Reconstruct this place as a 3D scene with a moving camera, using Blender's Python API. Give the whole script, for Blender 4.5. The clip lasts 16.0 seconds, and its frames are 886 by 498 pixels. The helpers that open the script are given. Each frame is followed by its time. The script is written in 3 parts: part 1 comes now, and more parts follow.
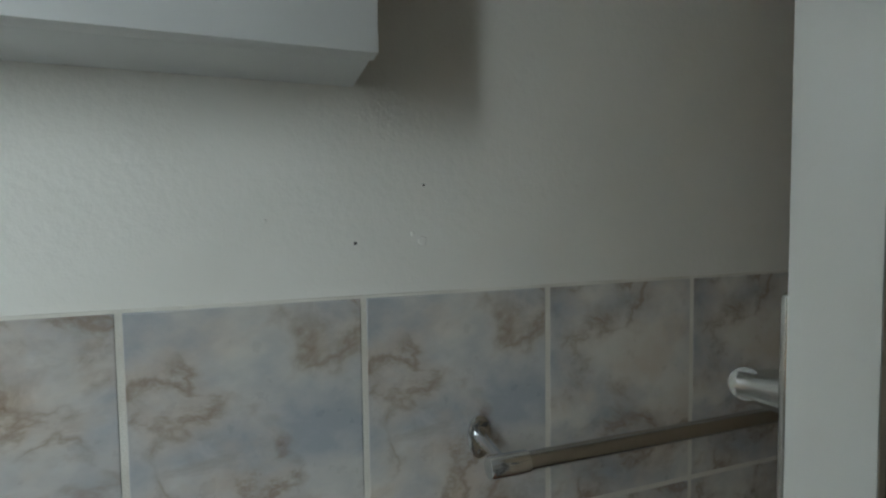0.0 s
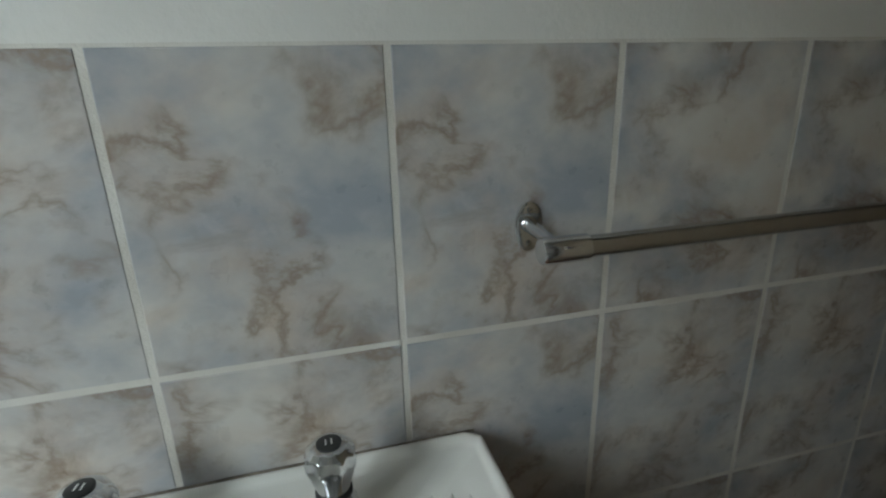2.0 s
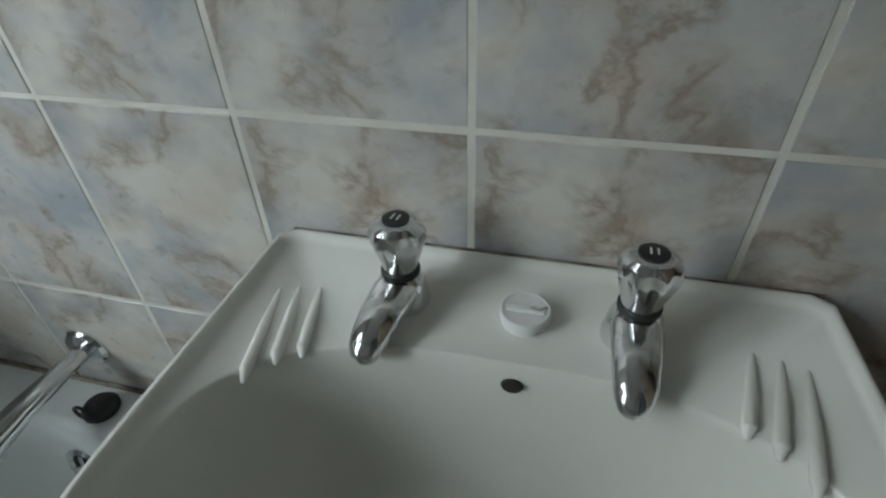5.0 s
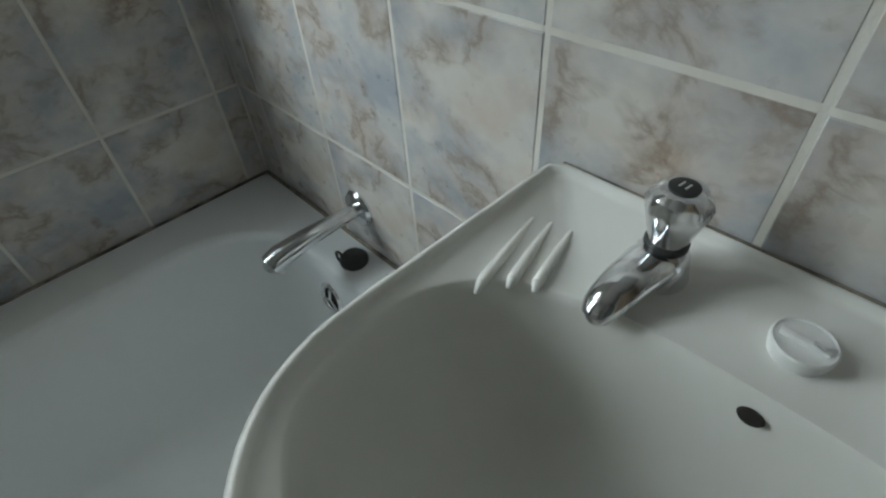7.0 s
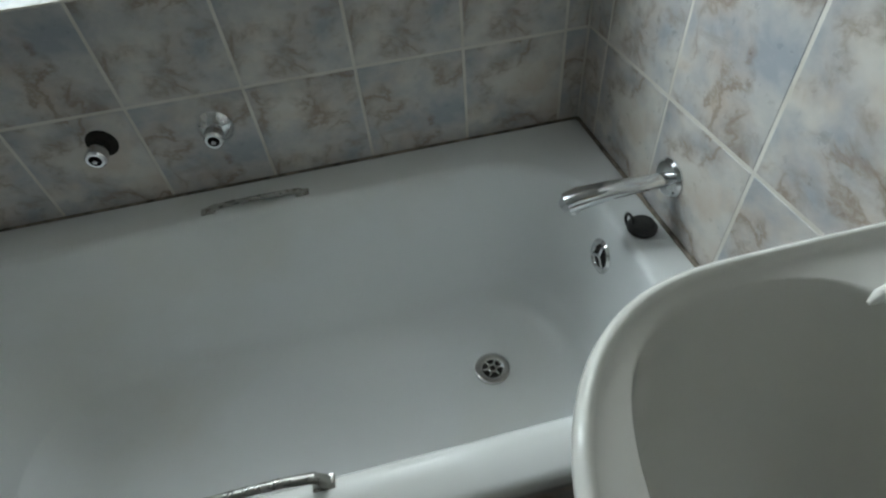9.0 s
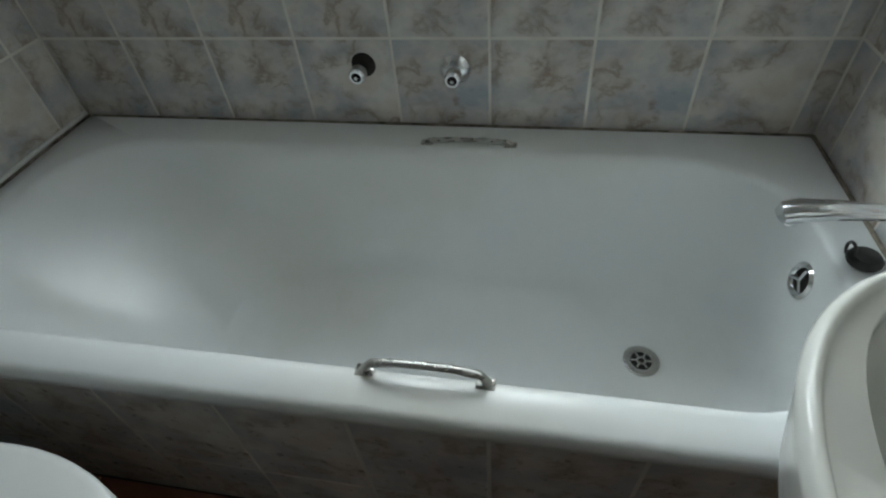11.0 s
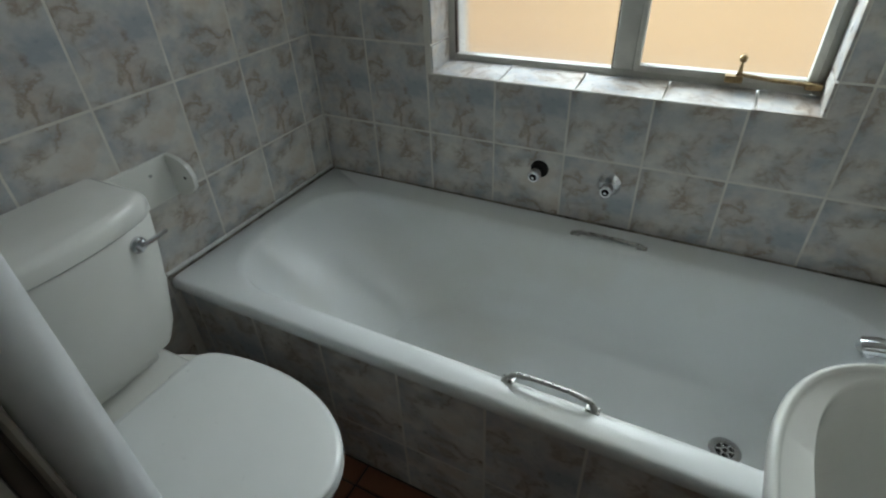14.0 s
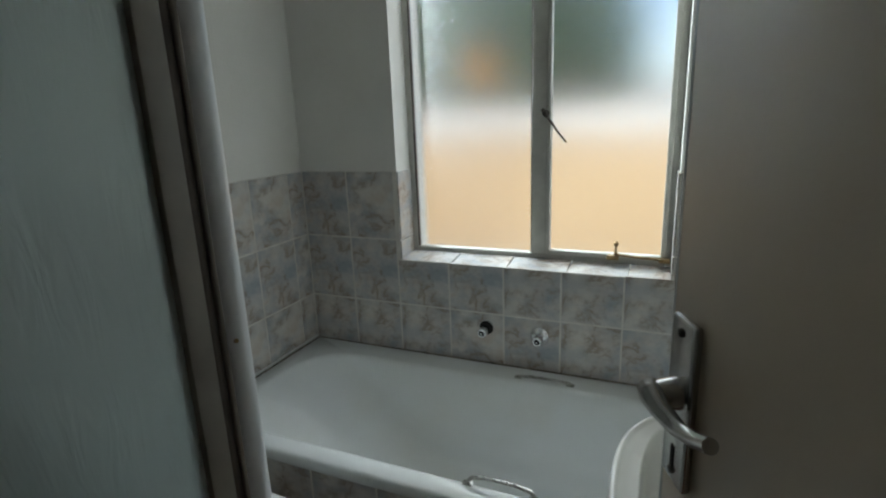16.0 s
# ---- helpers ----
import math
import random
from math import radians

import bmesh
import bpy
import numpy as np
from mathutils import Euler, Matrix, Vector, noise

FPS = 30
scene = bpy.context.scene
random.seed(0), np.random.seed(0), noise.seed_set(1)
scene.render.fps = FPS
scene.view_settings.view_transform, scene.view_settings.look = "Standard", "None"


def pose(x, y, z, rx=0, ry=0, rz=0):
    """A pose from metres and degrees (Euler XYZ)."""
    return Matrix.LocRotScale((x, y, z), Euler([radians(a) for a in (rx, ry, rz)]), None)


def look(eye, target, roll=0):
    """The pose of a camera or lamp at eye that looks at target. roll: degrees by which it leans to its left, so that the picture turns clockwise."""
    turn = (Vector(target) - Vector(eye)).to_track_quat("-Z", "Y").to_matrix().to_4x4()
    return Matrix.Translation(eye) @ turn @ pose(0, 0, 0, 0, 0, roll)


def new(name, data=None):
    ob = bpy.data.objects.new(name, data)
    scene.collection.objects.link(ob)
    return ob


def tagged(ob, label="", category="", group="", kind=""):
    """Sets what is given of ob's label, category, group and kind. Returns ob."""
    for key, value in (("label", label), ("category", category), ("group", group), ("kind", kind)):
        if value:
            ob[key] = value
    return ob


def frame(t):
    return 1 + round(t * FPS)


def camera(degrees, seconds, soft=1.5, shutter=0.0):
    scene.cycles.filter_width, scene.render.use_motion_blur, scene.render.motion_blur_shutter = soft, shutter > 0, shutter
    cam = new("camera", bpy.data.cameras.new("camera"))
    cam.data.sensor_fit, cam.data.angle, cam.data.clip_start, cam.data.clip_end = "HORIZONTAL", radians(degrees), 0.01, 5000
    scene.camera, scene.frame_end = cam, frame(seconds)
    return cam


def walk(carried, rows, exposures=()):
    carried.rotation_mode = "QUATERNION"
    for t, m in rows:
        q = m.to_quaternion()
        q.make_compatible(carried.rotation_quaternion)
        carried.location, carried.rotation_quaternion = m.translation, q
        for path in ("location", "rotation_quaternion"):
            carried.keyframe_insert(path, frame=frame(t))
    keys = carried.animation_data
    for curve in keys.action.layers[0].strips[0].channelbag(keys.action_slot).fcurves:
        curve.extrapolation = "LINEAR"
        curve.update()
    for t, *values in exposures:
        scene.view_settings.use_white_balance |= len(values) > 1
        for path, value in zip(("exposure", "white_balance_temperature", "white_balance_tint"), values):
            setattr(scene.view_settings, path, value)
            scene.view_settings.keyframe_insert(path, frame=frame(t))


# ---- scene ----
cam = camera(82.0, 16.0, soft=2.2)
PATH = [
    (0, (-0.481, -0.978, 1.243), (1.402, -1.644, 1.138), -0.7),
    (0.5, (-0.467, -0.982, 1.229), (1.414, -1.629, 1.017), -0.9),
    (1, (-0.454, -0.998, 1.198), (1.421, -1.594, 0.839), -1.3),
    (1.5, (-0.433, -1.002, 1.17), (1.422, -1.548, 0.659), -1.6),
    (2, (-0.405, -0.998, 1.145), (1.429, -1.487, 0.516), -1.6),
    (2.5, (-0.381, -0.983, 1.112), (1.438, -1.396, 0.389), -1.6),
    (3, (-0.368, -0.972, 1.106), (1.425, -1.273, 0.273), -1.4),
    (3.5, (-0.374, -0.955, 1.106), (1.397, -1.134, 0.193), -1.0),
    (4, (-0.365, -0.939, 1.084), (1.403, -1.055, 0.156), -0.4),
    (4.5, (-0.339, -0.933, 1.081), (1.334, -0.785, -0.005), -0.7),
    (7, (-0.336, -0.905, 1.077), (0.627, 0.175, -0.303), -4.1),
    (7.5, (-0.374, -0.885, 1.082), (0.364, 0.331, -0.324), -5.1),
    (8, (-0.393, -0.866, 1.074), (0.109, 0.46, -0.337), -5.6),
    (8.5, (-0.422, -0.869, 1.073), (-0.074, 0.498, -0.344), -5.6),
    (8.7, (-0.434, -0.873, 1.078), (-0.144, 0.503, -0.345), -5.9),
    (10.8, (-0.522, -0.964, 1.073), (-0.807, 0.434, -0.33), -6.0),
    (11, (-0.536, -0.973, 1.077), (-0.869, 0.412, -0.326), -5.6),
    (11.5, (-0.562, -1.005, 1.092), (-1.035, 0.338, -0.312), -4.9),
    (12, (-0.574, -1.054, 1.114), (-1.16, 0.237, -0.296), -4.3),
    (12.5, (-0.587, -1.105, 1.141), (-1.25, 0.142, -0.275), -3.7),
    (13, (-0.576, -1.152, 1.182), (-1.276, 0.086, -0.224), -3.4),
    (13.5, (-0.556, -1.192, 1.237), (-1.295, 0.124, -0.075), -2.9),
    (14, (-0.528, -1.262, 1.266), (-1.313, 0.171, 0.113), -2.6),
    (14.5, (-0.482, -1.356, 1.282), (-1.304, 0.191, 0.316), -2.6),
    (15, (-0.442, -1.43, 1.309), (-1.252, 0.215, 0.511), -2.4),
    (15.5, (-0.41, -1.508, 1.327), (-1.198, 0.228, 0.722), -2.2),
    (16, (-0.353, -1.623, 1.342), (-1.127, 0.157, 0.856), -2.2),
]
walk(cam, [(t, look(eye, target, roll)) for t, eye, target, roll in PATH], exposures=[(0.0, 0.30), (1.5, 0.40), (3.0, 0.44), (4.0, 0.24), (4.5, 0.14), (8.5, 0.42), (11.0, 0.74), (14.0, 0.72), (16.0, 0.62)])

# ---- world and sun ----
SUN_ELEVATION, SUN_STRENGTH, SKY_STRENGTH = 52.0, 1.5, 0.15
world = bpy.data.worlds.new("world")
scene.world = world
world.use_nodes = True
sky = world.node_tree.nodes.new("ShaderNodeTexSky")
sky.sky_type, sky.sun_disc = "NISHITA", False
sky.sun_elevation, sky.sun_rotation = radians(SUN_ELEVATION), radians(165)
world.node_tree.links.new(sky.outputs[0], world.node_tree.nodes["Background"].inputs[0])
world.node_tree.nodes["Background"].inputs[1].default_value = SKY_STRENGTH
sun = new("sun", bpy.data.lights.new("sun", "SUN"))
sun.data.energy, sun.data.angle, sun.data.color = SUN_STRENGTH, radians(0.5), (1.0, 0.95, 0.87)
e = radians(SUN_ELEVATION)
sun.matrix_world = look((0, 0, 0), (-0.26 * math.cos(e), 0.966 * math.cos(e), -math.sin(e)))

# daylight of the open sky outside the window, beside and above the line of sight
for power, wide, tall, eye, tint in ((82.0, 1.3, 1.8, (-2.6, 1.35, 2.05), (0.82, 0.96, 1.0)), (40.0, 2.2, 1.4, (-0.74, 2.0, 3.3), (0.88, 0.98, 1.0))):
    sky_lamp = new("sky_lamp", bpy.data.lights.new("sky_lamp", "AREA"))
    sky_lamp.data.shape, sky_lamp.data.size, sky_lamp.data.size_y = "RECTANGLE", wide, tall
    sky_lamp.data.energy, sky_lamp.data.color = power, tint
    sky_lamp.matrix_world = look(eye, (-0.74, 0.1, 1.4))


# ---- materials ----
class Nodes:
    """A material under construction: short calls that add one node each."""

    def __init__(self, name):
        self.mat = bpy.data.materials.new(name)
        self.mat.use_nodes = True
        self.tree = self.mat.node_tree
        self.bsdf = self.tree.nodes["Principled BSDF"]

    def link(self, a, b):
        self.tree.links.new(a, b)

    def coords(self, kind="Object"):
        return self.tree.nodes.new("ShaderNodeTexCoord").outputs[kind]

    def noise(self, vec, scale, detail=4.0, rough=0.55, distortion=0.0):
        n = self.tree.nodes.new("ShaderNodeTexNoise")
        for key, v in (("Scale", scale), ("Detail", detail), ("Roughness", rough), ("Distortion", distortion)):
            n.inputs[key].default_value = v
        self.link(vec, n.inputs["Vector"])
        return n.outputs[0]

    def ramp(self, fac, stops):
        n = self.tree.nodes.new("ShaderNodeValToRGB")
        el = n.color_ramp.elements
        while len(el) < len(stops):
            el.new(0.5)
        for item, (p, c) in zip(el, stops):
            item.position = p
            item.color = (c, c, c, 1) if isinstance(c, float) else (*c, 1)
        self.link(fac, n.inputs[0])
        return n.outputs[0]

    def mix(self, fac, a, b):
        n = self.tree.nodes.new("ShaderNodeMix")
        n.data_type = "RGBA"
        for sock, v in ((n.inputs[0], fac), (n.inputs[6], a), (n.inputs[7], b)):
            if isinstance(v, (float, int)):
                sock.default_value = v
            elif isinstance(v, tuple):
                sock.default_value = (*v, 1)
            else:
                self.link(v, sock)
        return n.outputs[2]

    def calc(self, op, a, b=0.0, c=0.0):
        n = self.tree.nodes.new("ShaderNodeMath")
        n.operation = op
        for sock, v in zip(n.inputs, (a, b, c)):
            if isinstance(v, (float, int)):
                sock.default_value = v
            else:
                self.link(v, sock)
        return n.outputs[0]

    def bump(self, height, strength, distance=0.002):
        n = self.tree.nodes.new("ShaderNodeBump")
        n.inputs["Strength"].default_value, n.inputs["Distance"].default_value = strength, distance
        self.link(height, n.inputs["Height"])
        self.link(n.outputs[0], self.bsdf.inputs["Normal"])

    def put(self, **values):
        for key, v in values.items():
            sock = self.bsdf.inputs[key.replace("_", " ")]
            if isinstance(v, tuple):
                sock.default_value = (*v, 1)
            elif isinstance(v, (float, int)):
                sock.default_value = v
            else:
                self.link(v, sock)
        return self.mat


def speckled(name, a, b, scale, rough, bump=0.0, bump_scale=200.0, metal=0.0, coat=0.0):
    """Two close colours in large soft patches, fine grain in the gloss, optional relief."""
    n = Nodes(name)
    v = n.coords()
    col = n.mix(n.ramp(n.noise(v, scale, 5), [(0.35, 0.0), (0.65, 1.0)]), a, b)
    r = n.calc("MULTIPLY_ADD", n.noise(v, scale * 6, 3), 0.14, rough - 0.07)
    if bump:
        n.bump(n.noise(v, bump_scale, 3), bump)
    return n.put(Base_Color=col, Roughness=r, Metallic=metal, Coat_Weight=coat)


def marble_tile(name):
    """Glazed tile with a printed marble: cream ground, blue-grey clouds, ochre patches and broken brown veins."""
    n = Nodes(name)
    v = n.coords()
    info = n.tree.nodes.new("ShaderNodeObjectInfo")
    shift = n.tree.nodes.new("ShaderNodeCombineXYZ")
    kind = n.calc("FLOOR", n.calc("MULTIPLY", info.outputs["Random"], 2.999))
    n.link(n.calc("MULTIPLY", kind, 0.37), shift.inputs[2])
    add = n.tree.nodes.new("ShaderNodeVectorMath")
    n.link(v, add.inputs[0])
    n.link(shift.outputs[0], add.inputs[1])
    p = add.outputs[0]
    turn = n.tree.nodes.new("ShaderNodeMapping")
    turn.inputs["Rotation"].default_value, turn.inputs["Scale"].default_value = (0, 0, radians(52)), (0.88, 1.12, 1.0)
    n.link(p, turn.inputs["Vector"])
    p = turn.outputs[0]
    blue = n.ramp(n.noise(p, 8.0, 5, 0.55, 0.25), [(0.40, 0.0), (0.62, 1.0)])
    pink = n.ramp(n.noise(p, 12.0, 4, 0.55, 0.3), [(0.44, 0.0), (0.66, 1.0)])
    col = n.mix(n.calc("MULTIPLY", pink, 0.62), (0.635, 0.60, 0.55), (0.55, 0.435, 0.35))
    col = n.mix(n.calc("MULTIPLY", blue, 0.82), col, (0.30, 0.335, 0.385))
    pale = n.ramp(n.noise(p, 26.0, 6, 0.6, 0.4), [(0.45, 0.0), (0.72, 1.0)])
    col = n.mix(n.calc("MULTIPLY", pale, 0.4), col, (0.67, 0.65, 0.62))
    # veins: thin ridges of a warped noise, broken up by a second one
    ridge = n.calc("ABSOLUTE", n.calc("SUBTRACT", n.noise(p, 10.5, 6, 0.56, 0.35), 0.5))
    vein = n.ramp(ridge, [(0.0, 1.0), (0.012, 0.6), (0.040, 0.0)])
    gate = n.ramp(n.noise(p, 13.0, 3), [(0.43, 0.0), (0.60, 1.0)])
    col = n.mix(n.calc("MULTIPLY", n.calc("MULTIPLY", vein, gate), 0.72), col, (0.20, 0.145, 0.10))
    smoke = n.ramp(n.noise(p, 17.0, 6, 0.62, 0.5), [(0.50, 0.0), (0.70, 1.0)])
    col = n.mix(n.calc("MULTIPLY", n.calc("MULTIPLY", smoke, gate), 0.66), col, (0.25, 0.195, 0.15))
    halo = n.ramp(ridge, [(0.0, 1.0), (0.11, 0.0)])
    col = n.mix(n.calc("MULTIPLY", n.calc("MULTIPLY", halo, gate), 0.42), col, (0.36, 0.27, 0.20))
    n.bump(n.noise(v, 16.0, 2), 0.08, 0.002)
    return n.put(Base_Color=col, Roughness=n.calc("MULTIPLY_ADD", n.noise(v, 40, 3), 0.15, 0.22), Specular_IOR_Level=0.45)


def frosted(name, tint, rough, bump, scale, stretch=1.0):
    n = Nodes(name)
    m = n.tree.nodes.new("ShaderNodeMapping")
    n.link(n.coords(), m.inputs["Vector"])
    m.inputs["Scale"].default_value = (1, 1, stretch)
    n.bump(n.noise(m.outputs[0], scale, 3, 0.5, 0.6), bump, 0.004)
    return n.put(Base_Color=tint, Roughness=rough, Transmission_Weight=1.0, IOR=1.45)


PLASTER = speckled("plaster", (0.79, 0.77, 0.725), (0.74, 0.72, 0.67), 3.0, 0.6, 0.35, 140.0)
CEILING = speckled("ceiling_paint", (0.83, 0.83, 0.82), (0.80, 0.80, 0.79), 2.0, 0.8, 0.1, 60.0)
GROUT = speckled("grout", (0.74, 0.715, 0.66), (0.62, 0.585, 0.52), 12.0, 0.8, 0.4, 400.0)
TILE = marble_tile("marble_tile")
SILICONE = speckled("mouldy_sealant", (0.34, 0.29, 0.23), (0.05, 0.035, 0.025), 30.0, 0.6, 0.3, 150.0)
def stained_enamel(name):
    """White enamel with a faint yellow water stain in large soft patches."""
    n = Nodes(name)
    v = n.coords()
    stain = n.ramp(n.noise(v, 2.2, 4, 0.5, 0.4), [(0.46, 0.0), (0.70, 1.0)])
    col = n.mix(n.calc("MULTIPLY", stain, 0.42), (0.79, 0.81, 0.81), (0.66, 0.63, 0.53))
    return n.put(Base_Color=col, Roughness=n.calc("MULTIPLY_ADD", n.noise(v, 5.0, 2), 0.06, 0.22))


ENAMEL = stained_enamel("white_enamel")
CERAMIC = speckled("white_ceramic", (0.80, 0.79, 0.75), (0.76, 0.75, 0.70), 4.0, 0.14, 0.0)
SEAT = speckled("seat_plastic", (0.80, 0.81, 0.79), (0.77, 0.78, 0.76), 5.0, 0.3, 0.03, 90.0)
CHROME = speckled("chrome", (0.78, 0.79, 0.80), (0.66, 0.67, 0.68), 40.0, 0.12, 0.0, metal=1.0)
DULL_CHROME = speckled("dull_chrome", (0.56, 0.55, 0.53), (0.50, 0.49, 0.47), 12.0, 0.24, metal=1.0)
GRIP = speckled("worn_grip_metal", (0.50, 0.49, 0.46), (0.36, 0.35, 0.32), 12.0, 0.28, metal=0.9)
BLACK = speckled("black_rubber", (0.012, 0.012, 0.013), (0.03, 0.03, 0.03), 60.0, 0.45)
DARK_HOLE = speckled("dark_hole", (0.012, 0.010, 0.008), (0.03, 0.025, 0.02), 60.0, 0.8)
WHITE_PLASTIC = speckled("white_plastic", (0.78, 0.78, 0.76), (0.72, 0.72, 0.70), 40.0, 0.4)
PAINT = speckled("white_gloss_paint", (0.72, 0.72, 0.69), (0.66, 0.66, 0.62), 4.0, 0.35, 0.12, 90.0)
DOOR_PAINT = speckled("door_paint", (0.68, 0.565, 0.43), (0.62, 0.51, 0.385), 3.0, 0.42, 0.12, 90.0)
CABINET_PAINT = speckled("cabinet_paint", (0.76, 0.77, 0.77), (0.72, 0.73, 0.73), 4.0, 0.4, 0.05, 90.0)
STEEL_PAINT = speckled("steel_frame_paint", (0.56, 0.55, 0.50), (0.46, 0.45, 0.41), 14.0, 0.45, 0.2, 120.0)
BRASS = speckled("worn_brass", (0.42, 0.31, 0.16), (0.20, 0.13, 0.07), 90.0, 0.42, 0.1, 400.0, metal=0.9)
BRONZE = speckled("dark_bronze", (0.10, 0.08, 0.06), (0.05, 0.04, 0.03), 90.0, 0.5, 0.1, 400.0, metal=0.6)
WHITE_ALU = speckled("white_coated_aluminium", (0.74, 0.75, 0.76), (0.69, 0.70, 0.71), 6.0, 0.32, 0.03, 200.0)
BROWN_SEAL = speckled("brown_seal", (0.10, 0.075, 0.06), (0.06, 0.045, 0.035), 20.0, 0.6)
# stile colour holds the shade of the side turned from the window
SHADED_STILE = speckled("shaded_shower_stile", (0.22, 0.195, 0.165), (0.17, 0.15, 0.125), 8.0, 0.45, 0.05, 200.0)
FLOOR_TILE = speckled("terracotta_tile", (0.30, 0.115, 0.055), (0.20, 0.075, 0.04), 9.0, 0.42, 0.25, 120.0)
FLOOR_GROUT = speckled("floor_grout", (0.09, 0.06, 0.045), (0.05, 0.035, 0.03), 30.0, 0.85, 0.4, 300.0)
WINDOW_GLASS = frosted("frosted_window_glass", (0.97, 0.97, 0.96), 0.27, 0.15, 90.0)
SHOWER_GLASS = frosted("obscure_shower_glass", (0.82, 0.89, 0.89), 0.38, 0.7, 45.0, 0.18)
TAN_WALL = speckled("tan_render", (0.62, 0.44, 0.25), (0.57, 0.40, 0.22), 2.0, 0.85, 0.3, 80.0)
WHITE_WALL = speckled("white_render", (0.82, 0.78, 0.72), (0.76, 0.72, 0.66), 2.0, 0.8, 0.2, 80.0)
PAVING = speckled("concrete_paving", (0.36, 0.33, 0.29), (0.28, 0.26, 0.23), 3.0, 0.85, 0.4, 60.0)
LEAF = speckled("leaf_green", (0.045, 0.10, 0.04), (0.09, 0.16, 0.06), 4.0, 0.5)
BLOSSOM = speckled("orange_blossom", (0.85, 0.46, 0.05), (0.75, 0.36, 0.03), 9.0, 0.6)
BARK = speckled("bark", (0.13, 0.09, 0.06), (0.08, 0.06, 0.04), 14.0, 0.9, 0.6, 40.0)
ROOF = speckled("roof_sheet", (0.25, 0.22, 0.20), (0.20, 0.18, 0.16), 3.0, 0.7)


# ---- mesh helpers ----
def mesh(name, bm, material, smooth=None):
    data = bpy.data.meshes.new(name)
    bmesh.ops.recalc_face_normals(bm, faces=bm.faces)
    if smooth is not None:
        for f in bm.faces:
            f.smooth = True
        for edge in bm.edges:
            if len(edge.link_faces) == 2 and edge.calc_face_angle(0) > radians(smooth):
                edge.smooth = False
    bm.to_mesh(data)
    bm.free()
    data.materials.append(material)
    return data


def part(name, bm, material, parent, label="", smooth=35):
    ob = new(name, mesh(name, bm, material, smooth))
    ob.parent = parent
    return tagged(ob, label)


def solid(name, bm, material, label, category, kind="", group="", smooth=35):
    return tagged(new(name, mesh(name, bm, material, smooth)), label, category, group, kind)


def thing(name, label, category, at=(0, 0, 0), group="", kind=""):
    ob = new(name)
    ob.matrix_world = at if isinstance(at, Matrix) else Matrix.Translation(at)
    ob.empty_display_size = 0.05
    return tagged(ob, label, category, group, kind)


def box(x0, x1, y0, y1, z0, z1, bevel=0.0, seg=2, bm=None):
    own = bmesh.new()
    bmesh.ops.create_cube(own, size=1)
    for v in own.verts:
        v.co = Vector(((x0 + x1) / 2 + v.co.x * (x1 - x0), (y0 + y1) / 2 + v.co.y * (y1 - y0), (z0 + z1) / 2 + v.co.z * (z1 - z0)))
    if bevel:
        bmesh.ops.bevel(own, geom=own.edges[:], offset=bevel, segments=seg, profile=0.5, affect="EDGES")
    return joined(bm, own)


def joined(bm, own):
    if bm is None:
        return own
    index = {v: bm.verts.new(v.co) for v in own.verts}
    for f in own.faces:
        bm.faces.new([index[v] for v in f.verts])
    own.free()
    return bm


def loft(rings, closed=True, cap0=True, cap1=True, bm=None):
    """A skin over rings of equally many points."""
    bm = bm or bmesh.new()
    rows = [[bm.verts.new(p) for p in ring] for ring in rings]
    n = len(rows[0])
    for a, b in zip(rows, rows[1:]):
        for i in range(n if closed else n - 1):
            j = (i + 1) % n
            bm.faces.new((a[i], a[j], b[j], b[i]))
    if cap0:
        bm.faces.new(rows[0][::-1])
    if cap1:
        bm.faces.new(rows[-1])
    return bm


def lathe(profile, n=24, m=None, bm=None, cap0=True, cap1=True):
    """Profile of (radius, height) turned round z, then laid by m."""
    m = m or Matrix()
    rings = [[m @ Vector((r * math.cos(2 * math.pi * i / n), r * math.sin(2 * math.pi * i / n), z)) for i in range(n)] for r, z in profile]
    return loft(rings, True, cap0, cap1, bm)


def sweep(points, radii, n=14, flat=1.0, bm=None):
    """A round bar through points; radii one for all or one each; flat squeezes its height."""
    pts = [Vector(p) for p in points]
    radii = radii if isinstance(radii, (list, tuple)) else [radii] * len(pts)
    rings, side = [], None
    for i, p in enumerate(pts):
        ahead = (pts[min(i + 1, len(pts) - 1)] - pts[max(i - 1, 0)]).normalized()
        if side is None:
            side = ahead.cross(Vector((0, 0, 1)))
            side = side.normalized() if side.length > 0.1 else Vector((1, 0, 0))
        side = (side - ahead * side.dot(ahead)).normalized()
        up = side.cross(ahead)
        rings.append([p + radii[i] * (math.cos(a) * side + flat * math.sin(a) * up) for a in (2 * math.pi * k / n for k in range(n))])
    return loft(rings, True, True, True, bm)


def rounded(x0, x1, y0, y1, r, z, n=9):
    """A ring round a rectangle with rounded corners, n points a corner."""
    ring = []
    for cx, cy, a0 in ((x1 - r, y1 - r, 0), (x0 + r, y1 - r, 90), (x0 + r, y0 + r, 180), (x1 - r, y0 + r, 270)):
        for k in range(n):
            a = radians(a0 + 90 * k / (n - 1))
            ring.append(Vector((cx + r * math.cos(a), cy + r * math.sin(a), z)))
    return ring


def along(direction, at):
    """A pose whose z looks along direction."""
    return Matrix.Translation(at) @ Vector(direction).to_track_quat("Z", "Y").to_matrix().to_4x4()


# ---- large structure ----
WEST, SOUTH, TOP, HIGH = -1.648, -2.02, 1.174, 2.45
WX0, WX1, WZ0, WZ1 = -1.231, -0.304, 0.847, 2.02
DOOR_X0, DOOR_X1, DOOR_Z = -0.79, -0.03, 2.06

